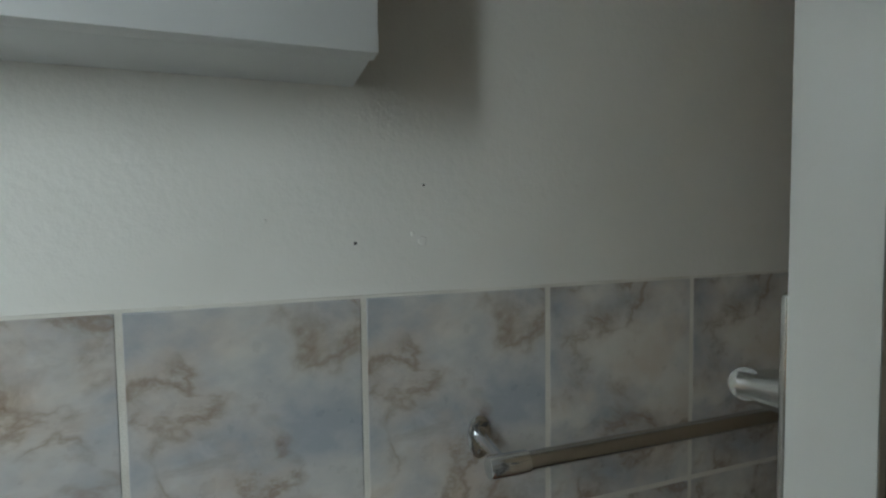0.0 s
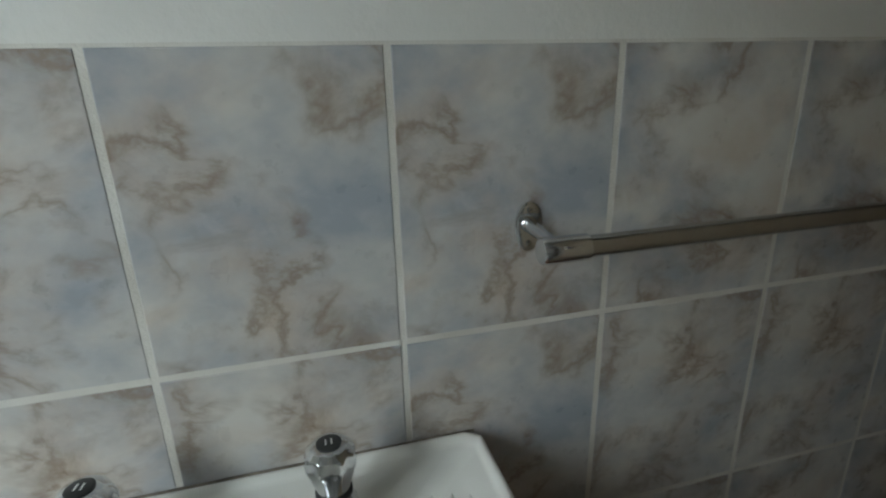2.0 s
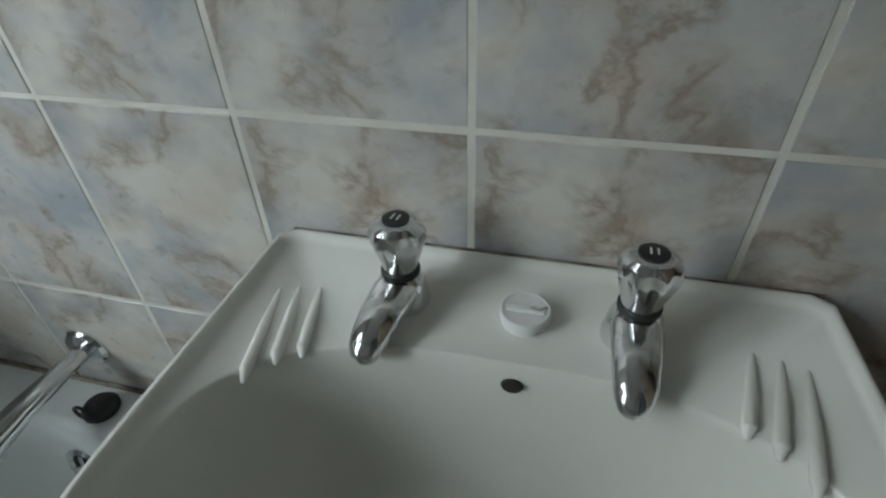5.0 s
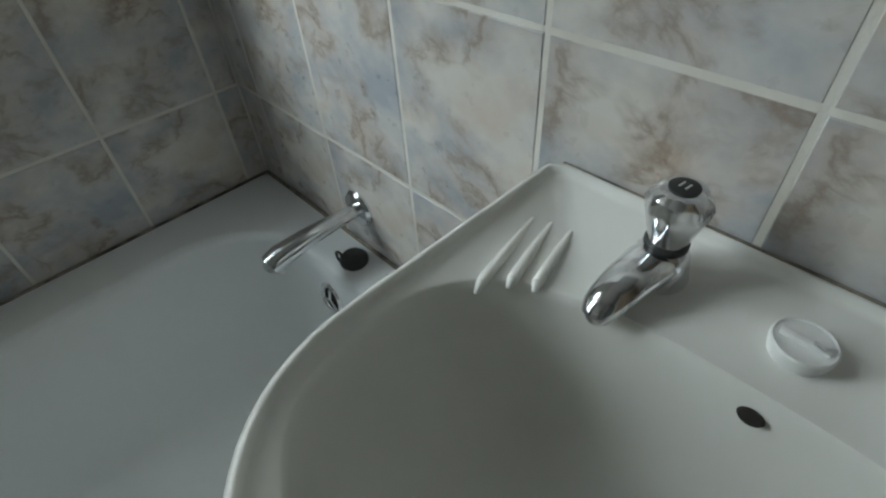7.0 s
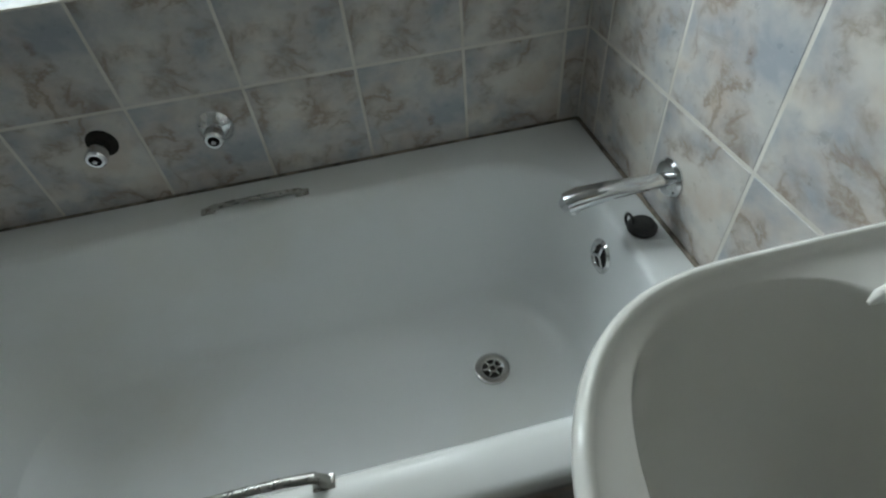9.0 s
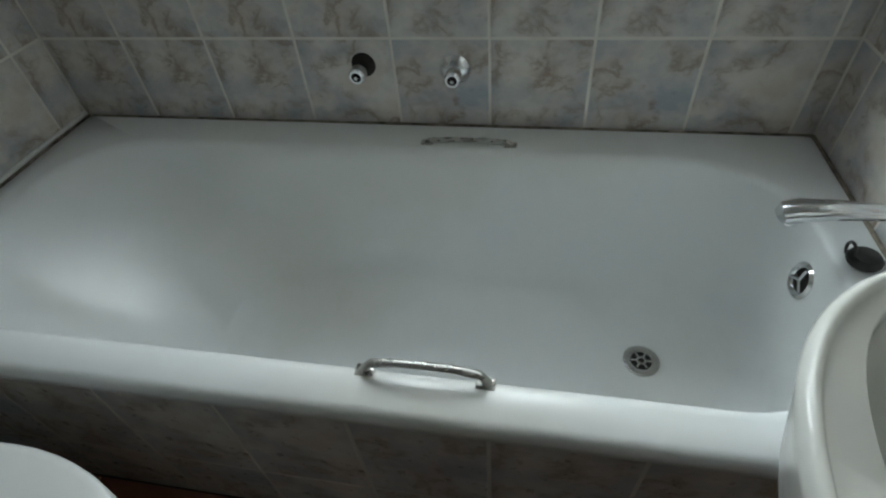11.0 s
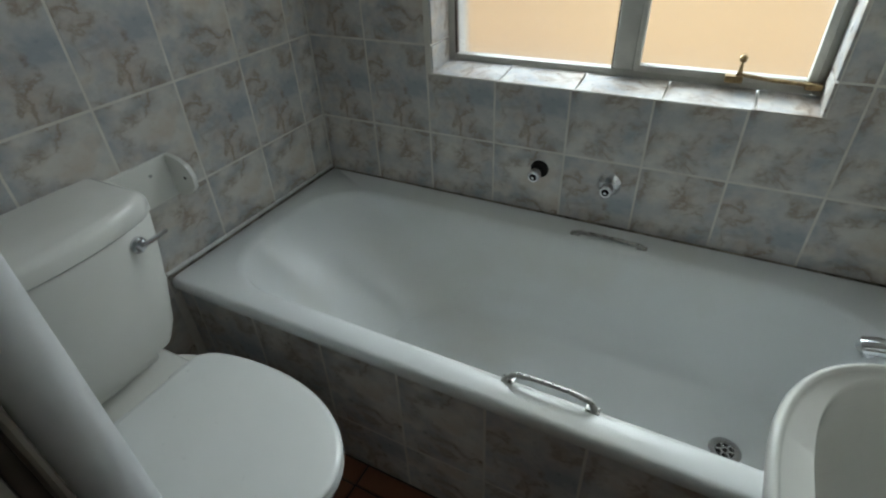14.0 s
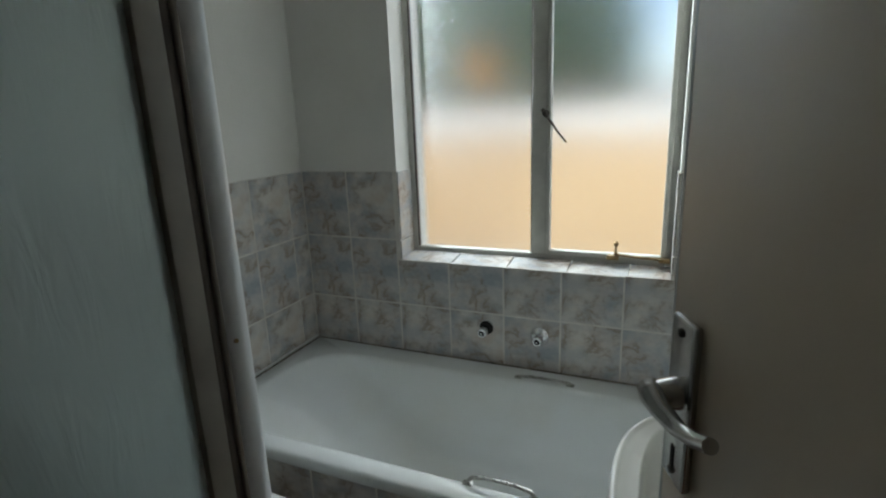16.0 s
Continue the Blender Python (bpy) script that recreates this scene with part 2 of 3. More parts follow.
bm = box(WEST - 0.2, 0.2, SOUTH - 1.5, 0.24, -0.2, -0.008)
floor = solid("floor", bm, FLOOR_GROUT, "dark grout bed under terracotta floor tiles", "floor", "structure")
solid("ceiling", box(WEST - 0.2, 0.2, SOUTH - 1.5, 0.24, HIGH, HIGH + 0.1), CEILING, "plain white painted ceiling", "ceiling", "structure")
solid("roof", box(WEST - 0.5, 0.6, SOUTH - 1.9, 0.4, HIGH + 0.1, HIGH + 0.25), ROOF, "plain grey roof above the bathroom", "roof", "structure")
wall_east = solid("wall_east", box(0.004, 0.2, SOUTH - 1.5, 0.24, 0, HIGH), PLASTER, "white plastered wall behind the basin", "wall", "structure")
wall_west = solid("wall_west", box(WEST - 0.2, WEST - 0.004, SOUTH - 1.5, 0.24, 0, HIGH), PLASTER, "white plastered wall behind the toilet", "wall", "structure")
bm = box(WEST - 0.004, WX0, 0.004, 0.24, 0, HIGH)
box(WX1, 0.004, 0.004, 0.24, 0, HIGH, bm=bm)
box(WX0, WX1, 0.004, 0.24, 0, WZ0 - 0.008, bm=bm)
box(WX0, WX1, 0.004, 0.24, WZ1, HIGH, bm=bm)
wall_north = solid("wall_north", bm, PLASTER, "white plastered wall with the window opening", "wall", "structure")
bm = box(WEST - 0.004, DOOR_X0, SOUTH - 0.12, SOUTH, 0, HIGH)
box(DOOR_X1, 0.004, SOUTH - 0.12, SOUTH, 0, HIGH, bm=bm)
box(DOOR_X0, DOOR_X1, SOUTH - 0.12, SOUTH, DOOR_Z, HIGH, bm=bm)
solid("wall_south", bm, PLASTER, "white plastered wall with the doorway", "wall", "structure")
solid("wall_hall", box(WEST - 0.004, 0.004, SOUTH - 1.5, SOUTH - 1.4, 0, HIGH), PLASTER, "plain white wall of the hall", "wall", "structure")
bm = box(DOOR_X0 - 0.05, DOOR_X0 + 0.02, SOUTH - 0.125, SOUTH + 0.012, 0, DOOR_Z + 0.05, 0.004)
box(DOOR_X0 + 0.02, DOOR_X1 - 0.0, SOUTH - 0.125, SOUTH + 0.012, DOOR_Z - 0.02, DOOR_Z + 0.05, 0.004, bm=bm)
solid("door_frame", bm, PAINT, "white painted timber door frame", "door frame", "structure")

# grout beds, a little behind the tiles' faces
GAP = 0.0048
bm = box(0.0007, 0.004, SOUTH, 0.0, 0, TOP)
part("grout_bed", bm, GROUT, wall_east, "pale grout between the tiles")
bm = box(WEST - 0.004, WEST - 0.0007, SOUTH, 0.0, 0, TOP)
part("grout_bed", bm, GROUT, wall_west, "pale grout between the tiles")
bm = box(WEST, WX0, 0.0007, 0.004, 0.3, TOP)
box(WX1, 0.0, 0.0007, 0.004, 0.3, TOP, bm=bm)
box(WX0, WX1, 0.0007, 0.004, 0.3, WZ0, bm=bm)
part("grout_bed", bm, GROUT, wall_north, "pale grout between the tiles")

# ---- window ----
FY = 0.11
window = thing("window_1", "cream steel window with two frosted panes", "window", kind="structure")
bm = box(WX0, WX0 + 0.022, FY, FY + 0.035, WZ0 + 0.012, WZ1, 0.003)
box(WX1 - 0.022, WX1, FY, FY + 0.035, WZ0 + 0.012, WZ1, 0.003, bm=bm)
box(WX0 + 0.022, WX1 - 0.022, FY, FY + 0.035, WZ0 + 0.012, WZ0 + 0.03, 0.003, bm=bm)
box(WX0 + 0.022, WX1 - 0.022, FY, FY + 0.035, WZ1 - 0.022, WZ1, 0.003, bm=bm)
part("window_frame", bm, STEEL_PAINT, window)
MX = -0.735
part("mullion", box(MX - 0.028, MX + 0.022, FY - 0.006, FY + 0.032, WZ0 + 0.03, WZ1 - 0.022, 0.004), STEEL_PAINT, window)
bm = bmesh.new()
for x0, x1, z0, z1 in ((MX + 0.022, MX + 0.036, 0, 1), (WX1 - 0.038, WX1 - 0.022, 0, 1)):
    box(x0, x1, FY - 0.01, FY + 0.02, WZ0 + 0.03, WZ1 - 0.022, 0.002, bm=bm)
box(MX + 0.036, WX1 - 0.038, FY - 0.01, FY + 0.02, WZ0 + 0.03, WZ0 + 0.046, 0.002, bm=bm)
box(MX + 0.036, WX1 - 0.038, FY - 0.01, FY + 0.02, WZ1 - 0.038, WZ1 - 0.022, 0.002, bm=bm)
sash = part("sash", bm, STEEL_PAINT, window, "opening sash of painted steel")
for x0, x1, z0 in ((WX0 + 0.02, MX - 0.026, WZ0 + 0.028), (MX + 0.034, WX1 - 0.036, WZ0 + 0.044)):
    pane = part("pane", box(x0, x1, FY + 0.012, FY + 0.016, z0, WZ1 - 0.03), WINDOW_GLASS, window, "frosted glass pane", None)
    pane.visible_shadow = False
# putty lines round the panes
bm = bmesh.new()
for x in (WX0 + 0.024, MX - 0.03):
    box(x - 0.003, x + 0.003, FY + 0.002, FY + 0.012, WZ0 + 0.03, WZ1 - 0.03, bm=bm)
part("putty", bm, BROWN_SEAL, window, "dark cracked putty", None)
# latch on the mullion
bm = lathe([(0.012, 0), (0.012, 0.008), (0.007, 0.012), (0.007, 0.026), (0.002, 0.028)], 16, along((0, -1, 0), (MX + 0.020, FY - 0.006, 1.354)))
sweep([(MX + 0.010, FY - 0.026, 1.368), (MX + 0.026, FY - 0.028, 1.346), (MX + 0.059, FY - 0.032, 1.30), (MX + 0.090, FY - 0.034, 1.262)], [0.008, 0.0065, 0.005, 0.0045], 10, 0.7, bm=bm)
part("latch", bm, BRONZE, window, "dark bronze casement latch")
# stay on the sill rail
bm = sweep([(-0.484, FY - 0.02, WZ0 + 0.05), (-0.414, FY - 0.022, WZ0 + 0.043), (-0.329, FY - 0.022, WZ0 + 0.04)], 0.0045, 10)
box(-0.506, -0.468, FY - 0.03, FY - 0.006, WZ0 + 0.03, WZ0 + 0.046, 0.003, bm=bm)
box(-0.347, -0.313, FY - 0.03, FY - 0.006, WZ0 + 0.03, WZ0 + 0.044, 0.003, bm=bm)
lathe([(0.006, 0), (0.004, 0.02), (0.003, 0.03), (0.008, 0.034), (0.009, 0.042), (0.004, 0.048)], 12, Matrix.Translation((-0.478, FY - 0.02, WZ0 + 0.044)), bm=bm)
part("stay", bm, BRASS, window, "worn brass casement stay with a peg")

# ---- outside ----
solid("ground", box(-60, 60, 0.24, 80, -0.3, -0.12), PAVING, "pale concrete paving outside the window", "ground", "structure")
garden = thing("boundary_wall", "tan rendered boundary wall with a white coping", "wall", kind="structure")
part("render", box(-7, 6, 3.2, 3.42, -0.12, 1.18), TAN_WALL, garden, smooth=None)
part("coping", box(-7, 6, 3.15, 3.47, 1.18, 1.42, 0.02), WHITE_WALL, garden, "sunlit white coping")


def leaf_cloud(centres, count, size, rng):
    verts, faces = [], []
    for cx, cy, cz, r in centres:
        for _ in range(count):
            d = Vector((rng.gauss(0, 1), rng.gauss(0, 1), rng.gauss(0, 1))).normalized() * r * rng.uniform(0.45, 1.0)
            c = Vector((cx, cy, cz)) + d
            a = Vector((rng.uniform(-1, 1), rng.uniform(-1, 1), rng.uniform(-1, 1))).normalized()
            b = a.orthogonal().normalized()
            s = size * rng.uniform(0.6, 1.3)
            k = len(verts)
            verts += [c - a * s, c + b * s * 0.4, c + a * s, c - b * s * 0.4]
            faces.append((k, k + 1, k + 2, k + 3))
    data = bpy.data.meshes.new("leaves")
    data.from_pydata(verts, [], faces)
    return data


def tree(name, x, y, limbs, label, size, count, seed):
    rng = random.Random(seed)
    t = thing(name, label, "tree", (0, 0, 0), "trees behind the wall")
    base = Vector((x, y, -0.12))
    bm = sweep([base, base + Vector((0.03, 0, 0.8)), base + Vector((0.0, 0.05, 1.6))], [0.13, 0.09, 0.07], 10)
    for cx, cy, cz, r in limbs:
        sweep([base + Vector((0, 0.03, 1.2)), (x + (cx - x) * 0.6, y + (cy - y) * 0.6, 1.1 + (cz - 1.1) * 0.6), (cx, cy, cz)], [0.06, 0.04, 0.015], 8, bm=bm)
    part("trunk", bm, BARK, t)
    data = leaf_cloud(limbs, count, size, rng)
    data.materials.append(LEAF)
    crown = new("crown", data)
    crown.parent = t
    return t


tree("tree", -2.4, 4.9, [(-3.3, 5.0, 2.3, 0.8), (-2.5, 4.8, 2.6, 0.9), (-1.9, 5.2, 2.1, 0.7), (-2.8, 5.3, 3.3, 0.9), (-1.7, 5.0, 3.0, 0.7), (-3.9, 5.2, 3.0, 0.8)],
     "leafy dark green tree behind the boundary wall", 0.16, 420, 3)
tree("tree", -1.25, 5.3, [(-1.5, 5.2, 2.2, 0.6), (-1.1, 5.3, 2.4, 0.55), (-1.5, 5.4, 3.0, 0.7), (-1.0, 5.1, 1.85, 0.35)],
     "smaller green tree beside the sky gap", 0.15, 420, 4)
shrub = thing("flowering_shrub", "shrub with orange blossom behind the wall", "shrub")
data = leaf_cloud([(-2.05, 4.0, 1.72, 0.26), (-2.5, 4.0, 1.5, 0.3)], 160, 0.09, random.Random(8))
data.materials.append(LEAF)
new("foliage", data).parent = shrub
data = leaf_cloud([(-2.17, 3.72, 1.84, 0.17)], 220, 0.07, random.Random(9))
data.materials.append(BLOSSOM)
new("blossom", data).parent = shrub
part("stem", sweep([(-2.1, 4.0, -0.12), (-2.12, 4.0, 0.8), (-2.1, 3.95, 1.6)], [0.04, 0.03, 0.02], 8), BARK, shrub)
bm = box(-8.5, 7, 9, 9.2, -0.12, 1.95)
solid("far_wall", bm, PAVING, "grey wall of a neighbouring plot", "wall", "structure")

# ---- bath ----
RIM = 0.481
bath = thing("bathtub", "white enamelled built-in bathtub with chrome grips", "bathtub")
X0, X1, Y0, Y1 = WEST + 0.002, -0.002, -0.690, -0.002


def tub_ring(x0, x1, y0, y1, r, z):
    return rounded(x0, x1, y0, y1, r, z, 11)


rings = [tub_ring(X0 + 0.012, X1, Y0 + 0.014, Y1, 0.012, RIM - 0.036),
         tub_ring(X0 + 0.003, X1, Y0 + 0.004, Y1, 0.014, RIM - 0.034),
         tub_ring(X0, X1, Y0, Y1, 0.016, RIM - 0.029),
         tub_ring(X0, X1, Y0, Y1, 0.016, RIM - 0.013),
         tub_ring(X0 + 0.002, X1 - 0.001, Y0 + 0.005, Y1 - 0.001, 0.018, RIM - 0.005),
         tub_ring(X0 + 0.008, X1 - 0.003, Y0 + 0.014, Y1 - 0.003, 0.02, RIM)]
ix0, ix1, iy0, iy1 = -1.572, -0.072, -0.624, -0.098
bx0, bx1, by0, by1 = -1.20, -0.16, -0.50, -0.19
rings += [tub_ring(ix0 - 0.012, ix1 + 0.012, iy0 - 0.012, iy1 + 0.012, 0.2, RIM),
          tub_ring(ix0, ix1, iy0, iy1, 0.195, RIM - 0.003),
          tub_ring(ix0 + 0.008, ix1 - 0.006, iy0 + 0.006, iy1 - 0.007, 0.19, RIM - 0.012)]
for k in range(1, 9):
    f = k / 8
    d = 1 - math.cos(f * math.pi / 2)
    z = RIM - 0.012 - 0.237 * f
    g = 0.30 * f + 0.10 * d
    rings.append(tub_ring(ix0 + 0.008 + (bx0 - ix0) * (0.72 * f + 0.12 * d), ix1 - 0.006 + (bx1 - ix1) * g, iy0 + 0.006 + (by0 - iy0) * g, iy1 - 0.007 + (by1 - iy1) * g, 0.185 - 0.02 * f, z))
for k in range(1, 6):
    a = k / 5 * math.pi / 2
    s, c = math.sin(a), 1 - math.cos(a)
    g = 0.40 + 0.60 * s * (0.55 + 0.45 * c)
    e = 0.84 + 0.16 * s
    rings.append(tub_ring(ix0 + 0.008 + (bx0 - ix0) * e, ix1 - 0.006 + (bx1 - ix1) * g, iy0 + 0.006 + (by0 - iy0) * g, iy1 - 0.007 + (by1 - iy1) * g, 0.165 - 0.02 * c, RIM - 0.249 - 0.054 * s))
rings.append(tub_ring(bx0 + 0.12, bx1 - 0.08, by0 + 0.07, by1 - 0.07, 0.08, 0.1582))
part("tub", loft(rings, cap0=False), ENAMEL, bath, smooth=50)
# tiled front is a thing of the setting; here the tub's drain, overflow and grips
drain = part("drain", lathe([(0.036, 0.0), (0.036, 0.003), (0.032, 0.0042), (0.021, 0.002), (0.019, -0.004)], 28, Matrix.Translation((-0.297, -0.348, 0.1588)), cap1=False), DULL_CHROME, bath, "steel bath waste with a grid")
part("hole", lathe([(0.0, 0.0005), (0.020, 0.0005)], 24, Matrix.Translation((-0.297, -0.348, 0.1588)), cap0=False, cap1=False), DARK_HOLE, drain)
bm = bmesh.new()
for k in range(6):
    a = k * math.pi / 3
    sweep([(-0.297 + 0.009 * math.cos(a), -0.348 + 0.009 * math.sin(a), 0.161), (-0.297 + 0.020 * math.cos(a), -0.348 + 0.020 * math.sin(a), 0.161)], 0.0026, 8, bm=bm)
lathe([(0.010, 0.0005), (0.010, 0.0035), (0.006, 0.004), (0.006, 0.0005)], 16, Matrix.Translation((-0.297, -0.348, 0.1588)), bm=bm, cap0=False, cap1=False)
part("grid", bm, DULL_CHROME, drain)
m = along((-0.985, 0, 0.17), (-0.084, -0.322, 0.402))
over = part("overflow", lathe([(0.032, -0.004), (0.032, 0.004), (0.027, 0.008), (0.022, 0.006), (0.020, 0.003)], 28, m, cap1=False), CHROME, bath, "round chrome overflow")
part("hole", lathe([(0.0, 0.0035), (0.021, 0.0035)], 20, m, cap0=False, cap1=False), DARK_HOLE, over)
bm = bmesh.new()
for k in range(3):
    a = math.pi / 2 + k * 2 * math.pi / 3
    sweep([m @ Vector((0, 0, 0.006)), m @ Vector((0.022 * math.cos(a), 0.022 * math.sin(a), 0.006))], 0.003, 8, bm=bm)
part("grid", bm, CHROME, over)
for name, y, z, high, off, span in (("back_grip", -0.072, RIM, 0.010, 0.0, 0.96), ("front_grip", -0.626, RIM - 0.002, 0.028, 0.014, 0.9)):
    xs = [(-0.755, 0.001), (-0.738, high * 0.75), (-0.70, high), (-0.655, high * 1.05), (-0.61, high), (-0.575, high * 0.75), (-0.562, 0.001)]
    bm = sweep([(-0.6765 + (x + 0.6585) * span + off, y, z + dz) for x, dz in xs], [0.0085, 0.007, 0.006, 0.0058, 0.006, 0.007, 0.0085], 14, 0.7)
    for side in (-1, 1):
        foot = -0.6765 + off + side * 0.0915 * span
        box(foot - 0.013, foot + 0.013, y - 0.009, y + 0.009, z - 0.002, z + 0.004, 0.002, bm=bm)
    part(name, bm, GRIP, bath, "worn grey metal bath grip")

# sealant lines where the bath meets the walls
bm = sweep([(WEST + 0.02, -0.003, RIM + 0.001), (-0.8, -0.003, RIM + 0.002), (-0.004, -0.003, RIM + 0.001)], 0.003, 8)
sweep([(WEST + 0.009, -0.68, RIM + 0.001), (WEST + 0.009, -0.35, RIM + 0.002), (WEST + 0.009, -0.004, RIM + 0.001)], 0.003, 8, bm=bm)
sweep([(-0.003, -0.68, RIM), (-0.003, -0.004, RIM)], 0.004, 8, bm=bm)
bead = sweep([(WEST + 0.0035, -0.69, RIM + 0.010), (WEST + 0.0045, -0.35, RIM + 0.009), (WEST + 0.0035, -0.004, RIM + 0.010)], 0.005, 8)
solid("trim_bead", bead, WHITE_PLASTIC, "off-white filler bead between the bath and the toilet wall", "sealant", "structure")
solid("trim_sealant", bm, SILICONE, "mouldy sealant bead around the bath rim", "sealant", "structure")

PANEL_Y = -0.672
bath_panel = solid("wall_bath_panel", box(WEST, 0.0, PANEL_Y + 0.0007, PANEL_Y + 0.06, 0, 0.444), GROUT, "grout bed of the tiled bath front", "bath panel", "structure")
bm = sweep([(WEST + 0.01, PANEL_Y - 0.004, 0.442), (-0.01, PANEL_Y - 0.004, 0.442)], 0.003, 8)
solid("trim_panel_joint", bm, SILICONE, "dark joint under the bath rim", "sealant", "structure")

# ---- bath wall fittings ----
spout = thing("bath_spout", "long chrome bath spout with a round wall rose", "bath tap", (0, -0.333, 0.563))
part("rose", lathe([(0.032, 0.0), (0.032, 0.003), (0.028, 0.008), (0.016, 0.011)], 28, along((-1, 0, 0), (0, 0, 0))), CHROME, spout)
part("spout", sweep([(-0.006, 0, 0), (-0.05, 0.001, 0.0), (-0.10, 0.008, -0.006), (-0.145, 0.014, -0.015), (-0.162, 0.016, -0.022), (-0.169, 0.017, -0.028)], [0.0125, 0.014, 0.017, 0.0205, 0.0195, 0.010], 20, 0.85), CHROME, spout)
part("outlet", lathe([(0.011, 0), (0.011, -0.012), (0.008, -0.012)], 18, Matrix.Translation((-0.15, 0.014, -0.026))), CHROME, spout)
plug = thing("bath_plug", "black rubber bath plug with a ring on the rim", "plug", (-0.042, -0.352, RIM))
part("stopper", lathe([(0.0, 0.0), (0.021, 0.0), (0.024, 0.004), (0.024, 0.010), (0.019, 0.016), (0.0, 0.017)], 24, cap0=False, cap1=False), BLACK, plug)
bm = sweep([(-0.016 + 0.0, 0.014 + 0.012 * math.sin(a), 0.012 + 0.012 * math.cos(a)) for a in (2 * math.pi * k / 16 for k in range(17))], 0.0025, 8)
part("pull_ring", bm, BLACK, plug)


def valve(x, z, flange):
    v = thing("wall_valve", "bare chrome bath valve spindle without its handle", "valve", (x, 0, z), "valves above the bath")
    if flange:
        part("flange", lathe([(0.032, -0.001), (0.032, 0.002), (0.026, 0.010), (0.014, 0.016)], 28, along((0, -1, 0), (0, 0, 0))), CHROME, v, "chrome flange")
    else:
        part("wall_hole", lathe([(0.0, 0.0012), (0.022, 0.0012), (0.026, 0.0006)], 20, along((0, -1, 0), (0.004, 0, 0.004)), cap0=False, cap1=False), DARK_HOLE, v, "dark rough hole around the spindle")
    m = along((0, -1, -0.05), (0, 0, 0))
    spindle = part("spindle", lathe([(0.015, 0.0), (0.015, 0.022), (0.017, 0.024), (0.017, 0.042), (0.014, 0.046), (0.010, 0.046), (0.010, 0.036)], 20, m, cap1=False), CHROME, v)
    part("socket", lathe([(0.0, 0.040), (0.0105, 0.040)], 16, m, cap0=False, cap1=False), DARK_HOLE, spindle)
    part("stem", lathe([(0.004, 0.036), (0.004, 0.050), (0.002, 0.051)], 10, m), CHROME, spindle)
    return v


valve(-0.904, 0.614, False)
valve(-0.708, 0.609, True)

# ---- basin ----
DECK = 0.806
CX, CY = -0.235, -0.913
basin = thing("wash_basin", "white ceramic wash basin fixed to the tiled wall", "basin", (0, 0, 0))


def outline(grow):
    """Half-round front, straight sides, square back; grown outwards by grow."""
    hw, front, turn, back = 0.226 + grow, 0.398 + grow, 0.220, min(grow, 0)
    pts = [(back, -hw), (-turn, -hw)]
    for k in range(1, 32):
        a = math.pi * k / 32
        ca, sa = math.cos(a), math.sin(a)
        ca, sa = math.copysign(abs(ca) ** 0.8, ca), sa ** 0.8
        pts.append((-turn - (front - turn) * sa, -hw * ca))
    return pts + [(-turn, hw), (back, hw)]


def cut(poly, a):
    """How far the ray at angle a from the basin's middle goes to the outline."""
    dx, dy = math.cos(a), math.sin(a)
    best = 0.0
    for (x0, y0), (x1, y1) in zip(poly, poly[1:] + poly[:1]):
        x0, x1 = x0 - CX, x1 - CX
        ex, ey = x1 - x0, y1 - y0
        det = ex * dy - ey * dx
        if abs(det) > 1e-9:
            s = (ex * y0 - ey * x0) / det
            u = (dx * y0 - dy * x0) / det
            if -1e-6 <= u <= 1 + 1e-6 and s > best:
                best = s
    return best


corner = math.atan2(0.226, -CX)
ANGLES = sorted([2 * math.pi * k / 88 for k in range(88)] + [corner - 0.03, corner + 0.03, 2 * math.pi - corner - 0.03, 2 * math.pi - corner + 0.03])


def ring_of(grow, z):
    poly = outline(grow)
    return [Vector((CX + cut(poly, a) * math.cos(a), CY + cut(poly, a) * math.sin(a), z)) for a in ANGLES]


def bowl_ring(f, z, x_shift=0.0):
    ring = []
    for a in ANGLES:
        ca, sa = math.cos(a), math.sin(a)
        rx, ry = (0.128 if ca > 0 else 0.122), 0.208
        p = 2.7
        r = 1 / ((abs(ca) / rx) ** p + (abs(sa) / ry) ** p) ** (1 / p)
        ring.append(Vector((CX + x_shift + f * r * ca, CY + f * r * sa, z)))
    return ring


rings = [ring_of(-0.10, 0.605), ring_of(-0.055, 0.64), ring_of(-0.018, 0.73), ring_of(-0.003, 0.795), ring_of(0.0, 0.806), ring_of(-0.0015, 0.813), ring_of(-0.005, 0.8165),
         ring_of(-0.008, 0.8160), ring_of(-0.011, 0.8115), ring_of(-0.014, 0.8075), bowl_ring(1.0, DECK), bowl_ring(0.99, DECK - 0.0025), bowl_ring(0.982, DECK - 0.010),
         bowl_ring(0.968, DECK - 0.045), bowl_ring(0.94, DECK - 0.095), bowl_ring(0.86, DECK - 0.14), bowl_ring(0.68, DECK - 0.166), bowl_ring(0.42, DECK - 0.176), bowl_ring(0.12, DECK - 0.18)]
part("bowl", loft(rings), CERAMIC, basin, smooth=60)
for side in (-1, 1):
    for y_a, y_b, x_b in ((0.164, 0.143, -0.133), (0.182, 0.158, -0.143), (0.197, 0.172, -0.162)):
        pts = [(-0.046 + (x_b + 0.046) * f, CY + side * (y_a + (y_b - y_a) * f), DECK - 0.0035 + dz) for f, dz in ((0.0, 0.0), (0.25, 0.002), (0.6, 0.0045), (0.93, 0.005), (1.0, 0.001))]
        part("soap_ridge", sweep(pts, [0.0012, 0.0032, 0.0044, 0.0046, 0.0016], 12, 0.95), CERAMIC, basin, "ridge of the soap tray")
m = along((-0.92, 0, 0.38), (-0.1085, -0.916, 0.786))
